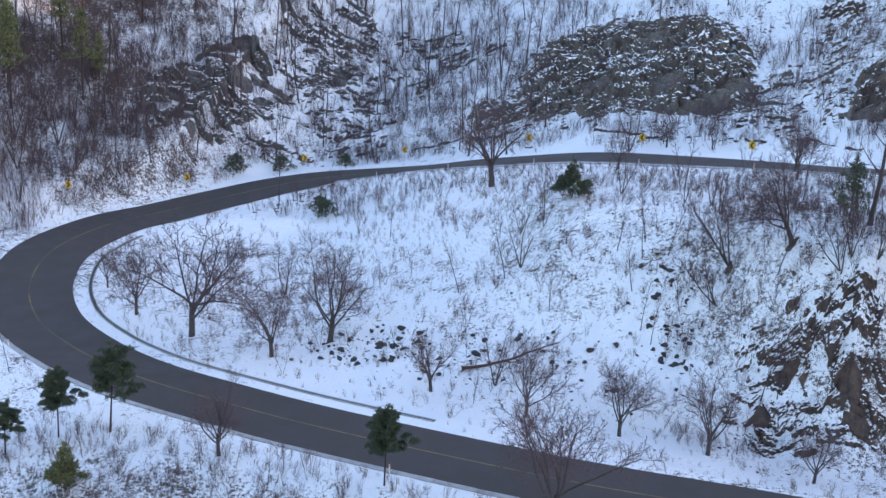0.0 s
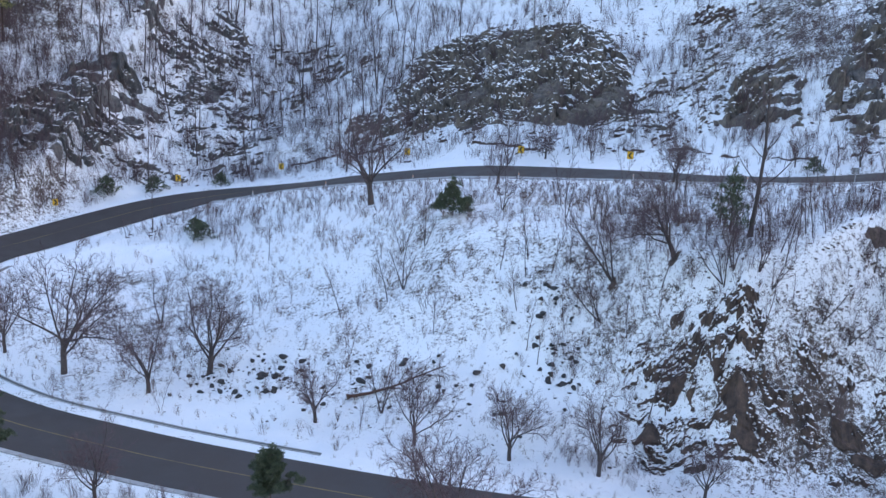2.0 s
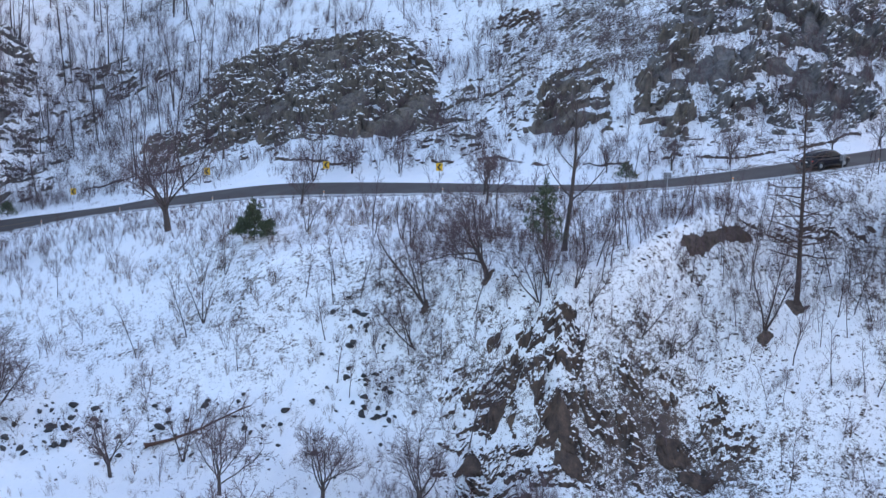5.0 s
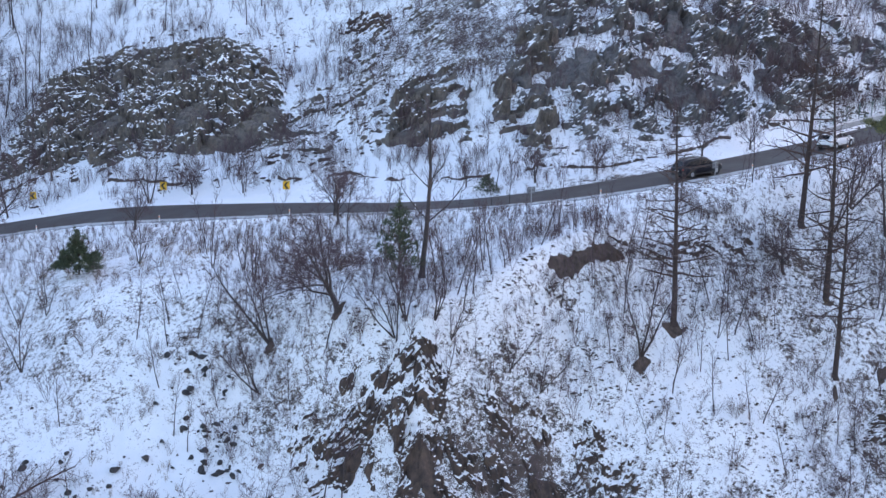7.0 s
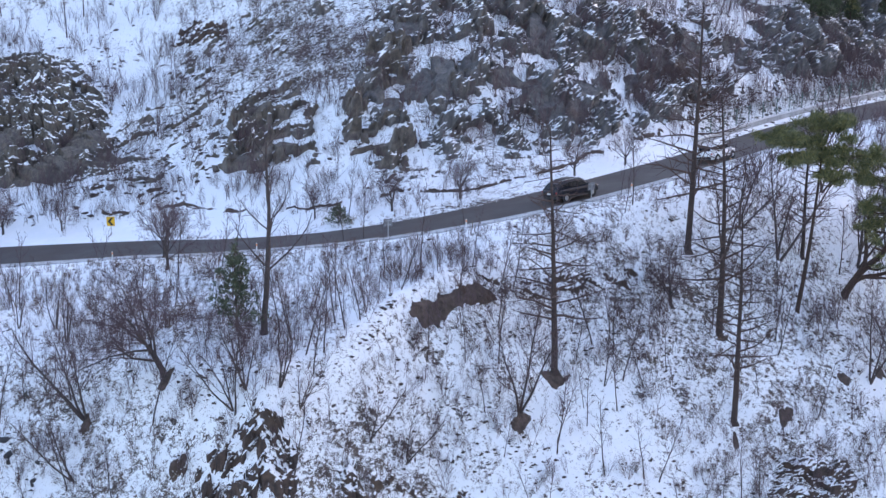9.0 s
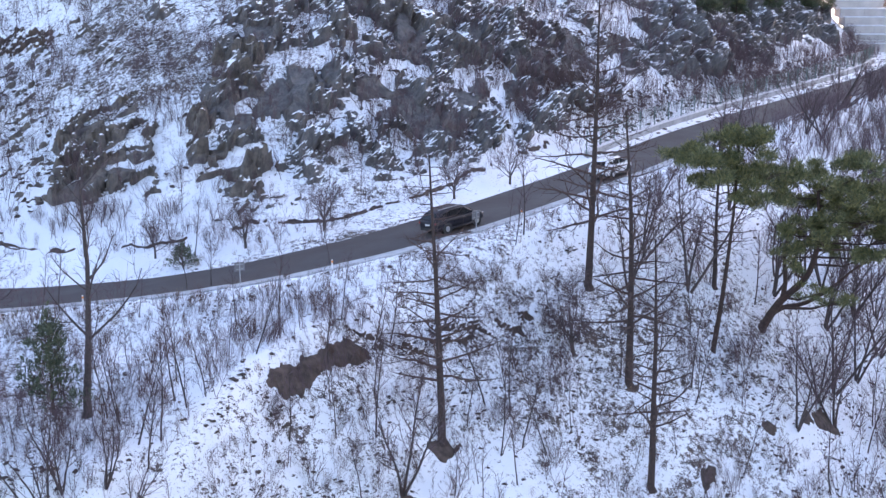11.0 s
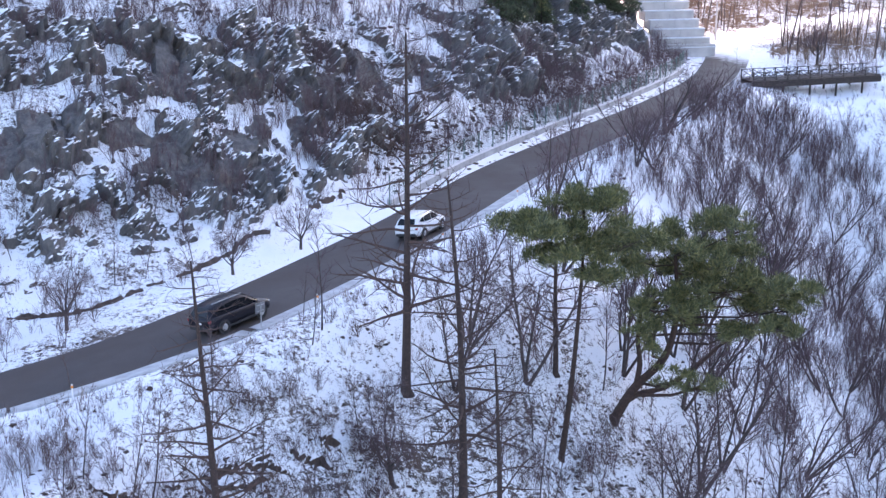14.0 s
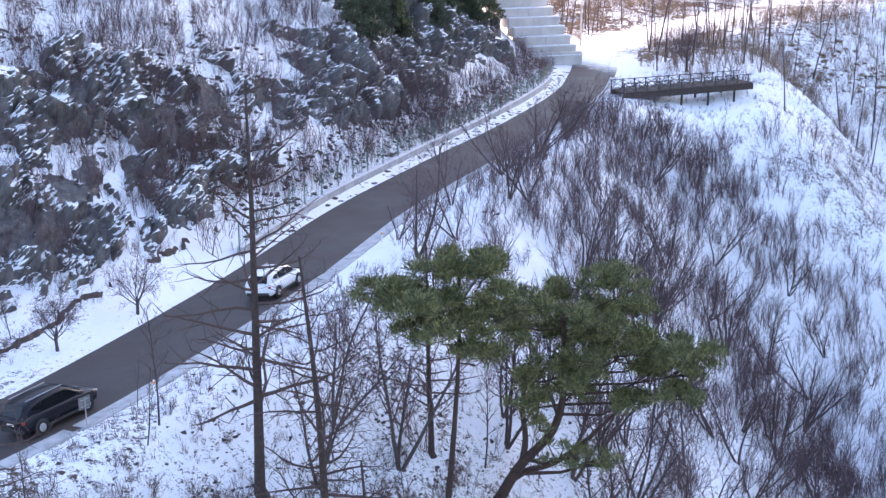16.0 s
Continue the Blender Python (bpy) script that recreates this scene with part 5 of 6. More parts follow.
M_GRASS = bark("dry_grass", (0.16, 0.105, 0.06), (0.34, 0.24, 0.15))
thicket("dry_grass", [grass_kind(700 + k) for k in range(4)], 2600, (-80, 60, 84, 149), lambda x, y: 0.12 + 0.88 * nbell(x, y, -15, 141, 38, 6) + 0.25 * nbell(x, y, -30, 112, 30, 6),
        0.3, 0.9, 85, M_GRASS, "tufts of dry tan grass standing out of the snow", 0.8)

def clod_kind(seed):
    bm = bmesh.new()
    bmesh.ops.create_icosphere(bm, subdivisions=1, radius=0.7)
    for v in bm.verts:
        v.co *= 0.8 + 1.3 * noise.noise(v.co * 2.6 + Vector((seed * 2.3, seed, 0)))
        v.co.x *= 1.5
        v.co.z *= 0.5
    bm.faces.ensure_lookup_table()
    v, f = np.array([list(p.co) for p in bm.verts]), np.array([[p.index for p in face.verts] for face in bm.faces])
    bm.free()
    return v, f, 1.0


thicket("leaf_clods", [clod_kind(k) for k in range(7)], 10500, (-35, 78, 104, 147),
        lambda x, y: 0.08 + 0.92 * np.clip((x + 16) / 26, 0, 1) * (0.15 + 0.85 * (fbm(x, y, 6.0, 3, 77) > 0.05)) * (1 - 0.85 * nbell(x, y, 15, 111.5, 10, 3.8)), 0.05, 0.27, 91, M_CLOD,
        "dark clods of earth and dead leaves lying on the snow", 0.7)
thicket("tree_litter", [clod_kind(k) for k in range(7)], 1500, (-72, -32, 106, 128), lambda x, y: 0.1 + 0.9 * (fbm(x, y, 5.0, 3, 76) > 0.1), 0.05, 0.2, 80, M_CLOD,
        "dead leaves and small clods on the snow under the spreading trees", 2.5)
thicket("hill_clods", [clod_kind(k) for k in range(7)], 2600, (-90, 75, 160, 215),
        lambda x, y: 0.1 + 0.9 * (fbm(x, y, 8.0, 3, 79) > 0.1), 0.15, 0.55, 92, M_CLOD, "dark clods and small stones on the hillside snow", 6.0)

thicket("fence_litter", [clod_kind(k) for k in range(7)], 3200, (56, 128, 156, 232), lambda x, y: rough_verge(x, y) * (0.35 + 0.65 * (near_road(x, y)[0] > 5.0)), 0.08, 0.5, 90, M_CLOD,
        "dead leaves, earth and stones along the rockfall fence", 0.3)
thicket("clearing_litter", [clod_kind(k) for k in range(7)], 5200, (140, 205, 226, 292), lambda x, y: 0.15 + 0.85 * (fbm(x, y, 7.0, 3, 78) > -0.1) * smooth(-20, -8, y - 0.72 * x - 128), 0.2, 0.9, 100, M_DRY,
        "tan dead leaves and grass covering the sunlit clearing", 3.0)

# the fallen tree on the lower slope
fallen = bare_tree("fallen_tree", 801, 9.5, UPRIGHT, 0.17, "fallen reddish-brown tree lying across the snowy slope", wood=M_RED_TWIG, twig=M_RED_TWIG, category="fallen tree")
fallen.matrix_basis = Matrix.Translation((-26.0, 111.7, at(-26, 111.7) + 0.35)) @ Vector((10.3, 2.6, 2.3)).to_track_quat('Z', 'Y').to_matrix().to_4x4()

drop_kind(KINDS)


# ---- roadside structures ----
M_WHITE_PAINT = plain("white_plastic", (0.75, 0.75, 0.74), 0.5, vary=0.06)
M_SIGN_YELLOW = plain("yellow_sign_sheeting", (0.75, 0.42, 0.02), 0.45, vary=0.08)
M_BLACK = plain("black_paint", (0.012, 0.012, 0.013), 0.5, vary=0.2)
M_STEEL = plain("galvanised_steel", (0.42, 0.43, 0.44), 0.45, 0.8, vary=0.15)
# deck timber, darkened to carry the shade under the deck
M_TIMBER = plain("shade_darkened_timber", (0.045, 0.033, 0.027), 0.8, vary=0.4, scale=4.0)
M_RAIL = plain("dark_timber_rail", (0.07, 0.056, 0.05), 0.8, vary=0.4, scale=3.0)
M_WALL = plain("pale_concrete_wall", (0.52, 0.48, 0.45), 0.85, vary=0.18, scale=0.6)
M_LEDGE = plain("snow_dusted_concrete", (0.68, 0.68, 0.69), 0.8, vary=0.12, scale=1.5)
M_PANEL = plain("grey_sheet_metal", (0.2, 0.2, 0.21), 0.6, 0.3, vary=0.15)
M_SHOULDER = plain("frosted_concrete_shoulder", (0.40, 0.41, 0.42), 0.85, vary=0.25, scale=1.6)
M_CHANNEL = plain("dark_channel_bed", (0.03, 0.03, 0.032), 0.4, vary=0.3)
M_ORANGE = plain("orange_reflector", (0.8, 0.25, 0.02), 0.3, vary=0.05)
M_GREEN_STEEL = plain("faded_green_fence_paint", (0.10, 0.17, 0.15), 0.55, vary=0.2)


def road_at(index, offset):
    """A point beside the road's middle, to its left, and the heading there."""
    k = int(min(max(index, 0), len(LINE) - 1))
    p = LINE[k, :2] + SIDE[k] * offset
    return p[0], p[1], LINE[k, 2] - BANK[k] * offset, math.degrees(math.atan2(TANG[k, 1], TANG[k, 0]))


def line_index(x, y):
    return int(np.argmin((LINE[:, 0] - x) ** 2 + (LINE[:, 1] - y) ** 2))


# concrete edging blocks beside the asphalt, each a block of its own
def edging(name, start, stop, sign, label, inset=0.26, wide=0.55, mat=M_CONCRETE):
    run = new(name)
    tagged(run, label, "road edging", kind="structure")
    bm = bmesh.new()
    box(bm, 0, 0, -0.02, 2.98, wide, 0.16, 0.03)
    me = None
    for k in range(start, stop, 3):
        mid = min(k + 1, len(LINE) - 1)
        x, y, z, a = road_at(mid, sign * (HALF[mid] + inset))
        ahead = road_at(mid + 2, 0)[2] - road_at(mid - 2, 0)[2]
        m = Matrix.Translation((x, y, z - 0.02)) @ pose(0, 0, 0, 0, 0, a) @ pose(0, 0, 0, -math.degrees(math.atan(BANK[mid])), -math.degrees(math.atan2(ahead, 4.0)), 0)
        if me is None:
            ob = part("kerb_block", bm, mat, run)
            me = ob.data
        else:
            ob = new("kerb_block", me)
            ob.parent = run
        gap = math.dist(road_at(k, sign * (HALF[mid] + inset))[:3], road_at(k + 3, sign * (HALF[mid] + inset))[:3])
        ob.matrix_basis = m @ Matrix.Diagonal((gap / 3.0, 1, 1, 1))
    return run


I_UP, I_PASS = line_index(-60, 178), line_index(126, 219)
I_LOW = line_index(12, 88.5)
edging("road_edging_1", I_UP, I_PASS, -1, "pale concrete edging along the valley side of the road", -0.15, 1.0, M_SHOULDER)
edging("road_edging_2", I_LOW, line_index(-72, 115), 1, "pale concrete edging on the outer side of the lower road")


# inner drain channel round the bend: two lips and a dark bed
def channel(name, keep, centre, label):
    run = new(name)
    tagged(run, label, "drain", kind="structure")

    def strip(title, lo, hi, z0, z1, mat):
        line, side, half = LINE[keep], SIDE[keep], HALF[keep]
        cols = []
        for o, z in ((lo, z0), (lo, z1), (hi, z1), (hi, z0)):
            p = line[:, :2] + side * (centre * half + math.copysign(1.9, centre) + o)[:, None]
            cols.append(np.stack([p[:, 0], p[:, 1], ground(p[:, 0], p[:, 1]) + z], 1))
        v = np.stack(cols, 1).reshape(-1, 3)
        hang(new(title, mesh_of(title, v, grid_faces(4, len(line)), mat)), run)
    strip("lip", -0.24, -0.15, -0.1, 0.11, M_CONCRETE)
    strip("lip", 0.15, 0.24, -0.1, 0.11, M_CONCRETE)
    strip("channel_bed", -0.15, 0.15, -0.1, 0.05, M_CHANNEL)


channel("drain_channel", slice(line_index(-27, 94.5), line_index(-80, 150)), -1.0, "dark concrete drain channel following the inside of the bend")


# the rough lip of stones and earth at the foot of the far slope; its dark colour also carries the ditch's shadow
def slope_lip(keep, label, seed):
    line, side = LINE[keep], SIDE[keep]
    s = np.arange(0, len(line) - 1, 0.3)
    at_s = lambda a: np.interp(s, np.arange(len(line)), a)
    off = np.interp(at_s(line[:, 0]), [-57, -40, -30, -17, 8, 20, 26, 33, 40, 46, 62], [15, 15.5, 12.5, 10.8, 10.4, 12.6, 12.0, 10.4, 8.4, 8.1, 7.4])
    off = off + 0.5 * fbm(s, 0 * s, 9, 3, seed) + 0.3 * fbm(s, 0 * s + 3, 1.0, 3, seed + 1)
    gap = np.where(fbm(s, 0 * s + 31, 5, 4, seed + 7) > 0.22, -0.6, 0.0)
    cols = []
    for o, z in ((-0.3, -0.15), (-0.2, 0.0), (0.0, 0.13), (0.08, 0.11), (0.15, -0.15)):
        j = 0.2 * fbm(s, 0 * s + 9 * o, 0.55, 3, seed + 4)
        x, y = at_s(line[:, 0]) + at_s(side[:, 0]) * (off + o), at_s(line[:, 1]) + at_s(side[:, 1]) * (off + o)
        cols.append(np.stack([x, y, ground(x, y) + z + j + gap], 1))
    v = np.stack(cols, 1).reshape(-1, 3)
    ob = new("ditch_edge", mesh_of("ditch_edge", v, grid_faces(5, len(s)), M_SOIL))
    return tagged(ob, label, "ditch", kind="structure")


slope_lip(slice(line_index(-57, 179), line_index(-6, 152)), "dark broken ditch edge along the foot of the slope", 901)
slope_lip(slice(line_index(-4, 151), line_index(62, 163)), "dark broken ditch edge along the foot of the cliffs", 911)


# delineator posts
def delineator():
    base = new("delineator")
    bm = bmesh.new()
    rod(bm, (0, 0, -0.2), (0, 0, 0.78), 0.05, 0.045, 10)
    post = part("post", bm, M_WHITE_PAINT, base)
    bm = bmesh.new()
    box(bm, 0, 0, 0.64, 0.115, 0.115, 0.12, 0.01)
    part("reflector", bm, M_ORANGE, post, "orange reflector band")
    return tagged(base, "short white delineator post with an orange reflector at the road edge", "road post", "delineator posts")


pattern = delineator()
for k in list(range(I_UP + 8, I_PASS - 6, 14)):
    x, y, z, a = road_at(k, -(HALF[k] + 0.62))
    copy_thing(pattern, Matrix.Translation((x, y, max(z - 0.05, at(x, y)))))
for k in range(I_LOW + 6, line_index(-72, 115), 15):
    x, y, z, a = road_at(k, HALF[k] + 0.62)
    copy_thing(pattern, Matrix.Translation((x, y, max(z - 0.05, at(x, y)))))
drop_kind([pattern])


# chevron boards on the outside of the bend
def chevron(flip):
    base = new("chevron_sign")
    bm = bmesh.new()
    rod(bm, (0, 0.05, -0.3), (0, 0.05, 1.55), 0.04, 0.04, 10)
    part("post", bm, M_STEEL, base)
    bm = bmesh.new()
    box(bm, 0, 0, 1.25, 0.74, 0.03, 0.9, 0.01)
    board = part("board", bm, M_SIGN_YELLOW, base, "yellow board")
    bm = bmesh.new()
    s = -1 if flip else 1
    top = [(-0.26 * s, 1.62), (-0.02 * s, 1.62), (0.28 * s, 1.25), (-0.02 * s, 0.88), (-0.26 * s, 0.88), (0.04 * s, 1.25)]
    front = [bm.verts.new((x, -0.021, z)) for x, z in top]
    back = [bm.verts.new((x, -0.012, z)) for x, z in top]
    bm.faces.new(front[:3] + [front[5]])
    bm.faces.new(front[2:])
    for k in range(6):
        bm.faces.new((front[k], front[(k + 1) % 6], back[(k + 1) % 6], back[k]))
    bmesh.ops.recalc_face_normals(bm, faces=bm.faces)
    part("arrow", bm, M_BLACK, board, "black chevron arrow")
    return tagged(base, "yellow chevron board with a black arrow beside the bend", "road sign", "chevron boards")


right, left = chevron(False), chevron(True)
for k, (x, y, a) in enumerate([(-92.2, 156.4, 30), (-82.0, 171.6, 26), (-69.8, 186.9, 20), (-55.0, 190.1, 14), (-33.8, 177.8, 5), (-17.3, 167.4, 2), (-3.5, 159.6, -3)]):
    copy_thing(right if k < 3 else left, Matrix.Translation((x, y, at(x, y))) @ pose(0, 0, 0, 0, 0, a))
drop_kind([right, left])


# small square signs on thin posts, their grey backs to the valley
def square_sign(x, y, a):
    base = new("square_sign")
    bm = bmesh.new()
    rod(bm, (0, 0, -0.3), (0, 0, 1.6), 0.035, 0.035, 10)
    part("post", bm, M_STEEL, base)
    bm = bmesh.new()
    box(bm, 0, 0.05, 1.3, 0.72, 0.025, 0.62, 0.008)
    panel = part("panel", bm, M_PANEL, base, "plain grey panel")
    for z in (1.13, 1.47):
        bm = bmesh.new()
        box(bm, 0, 0.02, z, 0.5, 0.04, 0.04, 0.005)
        part("bracket", bm, M_STEEL, panel)
    base.matrix_basis = Matrix.Translation((x, y, at(x, y))) @ pose(0, 0, 0, 0, 0, a)
    return tagged(base, "square grey sign panel on a thin steel roadside post", "road sign", "square signs")


square_sign(19.2, 136.8, 10)
square_sign(36.4, 138.9, 25)


# stepped retaining wall at the far bend
def stepped_wall():
    wall = new("retaining_wall_1")
    tagged(wall, "pale stepped concrete retaining wall at the far end of the road", "retaining wall", kind="structure")
    x0, y0, z0 = 127.3, 229.7, 19.3
    ux, uy = 0.971, -0.2385
    for t in range(11):
        right = 5.85 - 0.52 * t
        left = -1.6 - 0.5 * t
        length, mid = right - left, (right + left) / 2
        deep = 3.0
        back = 0.9 * t + deep / 2
        place = Matrix.Translation((x0 + ux * mid - uy * back, y0 + uy * mid + ux * back, z0 + 1.2 * t)) @ pose(0, 0, 0, 0, 0, math.degrees(math.atan2(uy, ux)))
        for k, (lo, hi) in enumerate(((-0.5, -0.002), (0.0, 0.5))):
            bm = bmesh.new()
            box(bm, (lo + hi) / 2 * length, 0, 0.52, (hi - lo) * length, deep, 1.36 if t else 2.2, 0.03)
            part("wall_panel", bm, M_WALL, wall).matrix_basis = place
        bm = bmesh.new()
        box(bm, 0, -deep / 2 + 0.32, 1.24, length + 0.12, 0.9, 0.14, 0.03)
        part("wall_ledge", bm, M_LEDGE, wall, "snow-dusted ledge").matrix_basis = place


stepped_wall()


# rockfall fence on a low concrete base along the straight
def rock_fence():
    fence = new("rockfall_fence")
    tagged(fence, "faded green rockfall fence on a low snow-topped concrete base", "fence")
    keep = range(line_index(60, 158), line_index(124, 217), 3)
    pts = []
    for k in keep:
        x, y, z, a = road_at(k, 4.9)
        pts.append(Vector((x, y, z)))
    bm = bmesh.new()
    rod(bm, (0, 0, 0), (0, 0, 2.3), 0.05, 0.05, 8)
    post = None
    for k, p in enumerate(pts):
        if post is None:
            ob = part("post", bm, M_GREEN_STEEL, fence)
            post = ob.data
        else:
            ob = new("post", post)
            ob.parent = fence
        ob.matrix_basis = Matrix.Translation(p + Vector((0, 0, 0.3)))
    for k in range(len(pts) - 1):
        a, b = pts[k], pts[k + 1]
        bm = bmesh.new()
        d = (b - a)
        m = Matrix.Translation((a + b) / 2) @ d.to_track_quat('X', 'Z').to_matrix().to_4x4()
        bmesh.ops.create_cube(bm, size=1.0, matrix=m @ Matrix.Translation((0, 0, 0.2)) @ Matrix.Diagonal((d.length - 0.02, 0.4, 0.9, 1)))
        part("base_block", bm, M_CONCRETE, fence)
        bm = bmesh.new()
        bmesh.ops.create_cube(bm, size=1.0, matrix=m @ Matrix.Translation((0, 0, 0.70)) @ Matrix.Diagonal((d.length - 0.02, 0.5, 0.12, 1)))
        bmesh.ops.bevel(bm, geom=list(bm.edges), offset=0.05, segments=2, affect='EDGES')
        part("snow_cap", bm, M_LEDGE, fence, "strip of snow")
        bm = bmesh.new()
        for h in np.arange(0.75, 2.6, 0.2):
            rod(bm, a + Vector((0, 0, h)), b + Vector((0, 0, h)), 0.012, 0.012, 3)
        for t in np.arange(0.08, 1, 0.12):
            q = a.lerp(b, t)
            rod(bm, q + Vector((0, 0, 0.7)), q + Vector((0, 0, 2.55)), 0.010, 0.010, 3)
        tagged(part("wire_panel", bm, M_GREEN_STEEL, fence, "green wire mesh"), kind="stuff")


rock_fence()


# timber viewing deck on posts
def deck():
    ob = new("viewing_deck")
    tagged(ob, "dark timber viewing deck with railings on posts over snow", "deck")
    p, q = Vector((121.0, 204.8, 0)), Vector((139.3, 202.3, 0))
    length, a = (q - p).length, math.degrees(math.atan2(q.y - p.y, q.x - p.x))
    top = 19.9
    ob.matrix_basis = Matrix.Translation((p.x, p.y, 0)) @ pose(0, 0, 0, 0, 0, a)
    depth, front = 3.2, -0.9          # the deck reaches past the line of its near posts
    plank = None
    for k in range(int(length / 0.3)):
        if plank is None:
            bm = bmesh.new()
            box(bm, 0, 0, 0, 0.28, depth, 0.06, 0.008)
            o = part("plank", bm, M_TIMBER, ob)
            plank = o.data
        else:
            o = new("plank", plank)
            o.parent = ob
        o.matrix_basis = Matrix.Translation((0.15 + 0.3 * k, front + depth / 2, top))
    # beams made extra deep and dark to stand in for the underside's shade
    for y in (front + 0.15, front + depth - 0.15):
        bm = bmesh.new()
        box(bm, length / 2, y, top - 0.42, length, 0.2, 0.75, 0.02)
        part("beam", bm, M_TIMBER, ob)
    for x in np.arange(0.6, length, 3.8):
        for y in (front + 0.2, front + depth - 0.2):
            w = ob.matrix_basis @ Vector((x, y, 0))
            g = at(w.x, w.y)
            bm = bmesh.new()
            rod(bm, (x, y, min(g - 0.4, top - 0.6)), (x, y, top - 0.05), 0.14, 0.14, 10)
            part("support", bm, M_TIMBER, ob)
    for y in (front + 0.08, front + depth - 0.08):
        for z in (0.12, 1.1):
            bm = bmesh.new()
            box(bm, length / 2, y, top + z, length, 0.09, 0.08, 0.01)
            part("rail", bm, M_RAIL, ob)
        for x in np.arange(0.05, length, 1.6):
            bm = bmesh.new()
            box(bm, x, y, top + 0.58, 0.12, 0.12, 1.2, 0.015)
            part("railing_post", bm, M_RAIL, ob)
            if x + 1.5 < length:
                for s in (0, 1):
                    bm = bmesh.new()
                    rod(bm, (x, y, top + 0.15 + 0.9 * s), (x + 1.6, y, top + 1.05 - 0.9 * s), 0.035, 0.035, 6)
                    part("brace", bm, M_RAIL, ob)


deck()


# utility pole and wires over the sunlit clearing
# aluminium made pale and warm: the sunlight on the cables is in the colour
M_CABLE = plain("sunlit_aluminium_cable", (0.62, 0.60, 0.56), 0.5, 0.2, vary=0.08)


def power_line():
    x, y = 146.0, 246.0
    g = at(x, y)
    base = new("utility_pole")
    bm = bmesh.new()
    rod(bm, (0, 0, -0.5), (0, 0, 8.5), 0.16, 0.11, 12)
    part("pole", bm, M_CONCRETE, base)
    bm = bmesh.new()
    box(bm, 0, 0, 7.9, 1.8, 0.09, 0.1, 0.01)
    part("crossarm", bm, M_STEEL, base)
    base.matrix_basis = Matrix.Translation((x, y, g)) @ pose(0, 0, 0, 0, 0, -30)
    tagged(base, "grey concrete utility pole with a steel crossarm", "utility pole")
    for s in (-0.8, 0.0, 0.8):
        ends = [(x - 42 + s, y + 16, g + 11), (x + s * 0.8, y - s * 0.5, g + 8.0), (x + 55 + s, y - 26, g + 6)]
        for a, b in zip(ends, ends[1:]):
            line = [(a[0] + (b[0] - a[0]) * t, a[1] + (b[1] - a[1]) * t, a[2] + (b[2] - a[2]) * t - 1.1 * 4 * t * (1 - t)) for t in np.linspace(0, 1, 11)]
            v, f = limbs_mesh([(line, [0.025] * 11)], 4)
            tagged(new("power_cable", mesh_of("power_cable", v, f, M_CABLE)), "sagging bare cable on the utility pole, coloured pale as if sunlit", "cable", "cables")


power_line()

# ---- cars ----
def paint(name, colour, rough, coat):
    m, nt, b = material(name, rough)
    b.inputs["Base Color"].default_value = (*colour, 1)
    b.inputs["Coat Weight"].default_value = coat
    b.inputs["Specular IOR Level"].default_value = 0.5 if coat > 0.5 else 0.28
    n = noise_node(nt, 9.0, 4.0)
    nt.links.new(ramp(nt, n.outputs[0], [(0.3, rough * 0.8), (0.7, min(1, rough * 1.3))]), b.inputs["Roughness"])
    return m


M_WHITE_CAR = paint("white_car_paint", (0.72, 0.73, 0.74), 0.3, 0.6)
M_DARK_CAR = paint("black_car_paint", (0.007, 0.007, 0.012), 0.34, 0.1)
M_GLASS = paint("dark_tinted_glass", (0.008, 0.009, 0.011), 0.15, 0.0)
M_TYRE = plain("black_rubber", (0.018, 0.018, 0.018), 0.9)
M_RIM = plain("alloy_rim", (0.45, 0.46, 0.47), 0.35, 0.7, vary=0.1)
M_TRIM = plain("dark_plastic_trim", (0.03, 0.03, 0.032), 0.7)
M_TAIL = plain("red_lamp_lens", (0.35, 0.015, 0.012), 0.3, vary=0.1)
M_HEAD = plain("clear_lamp_lens", (0.6, 0.62, 0.65), 0.15, vary=0.1)


def loft(sections):
    """A skinned body through cross sections; each is (x, [(y, z), ...]) for one half, mirrored."""
    bm = bmesh.new()
    rings = []
    for x, half in sections:
        ring = [bm.verts.new((x, y, z)) for y, z in half] + [bm.verts.new((x, -y, z)) for y, z in reversed(half)]
        rings.append(ring)
    n = len(rings[0])
    for a, b in zip(rings, rings[1:]):
        for k in range(n):
            bm.faces.new((a[k], a[(k + 1) % n], b[(k + 1) % n], b[k]))
    bm.faces.new(rings[0][::-1])
    bm.faces.new(rings[-1])
    bmesh.ops.recalc_face_normals(bm, faces=bm.faces)
    for face in bm.faces:
        face.smooth = True
    return bm


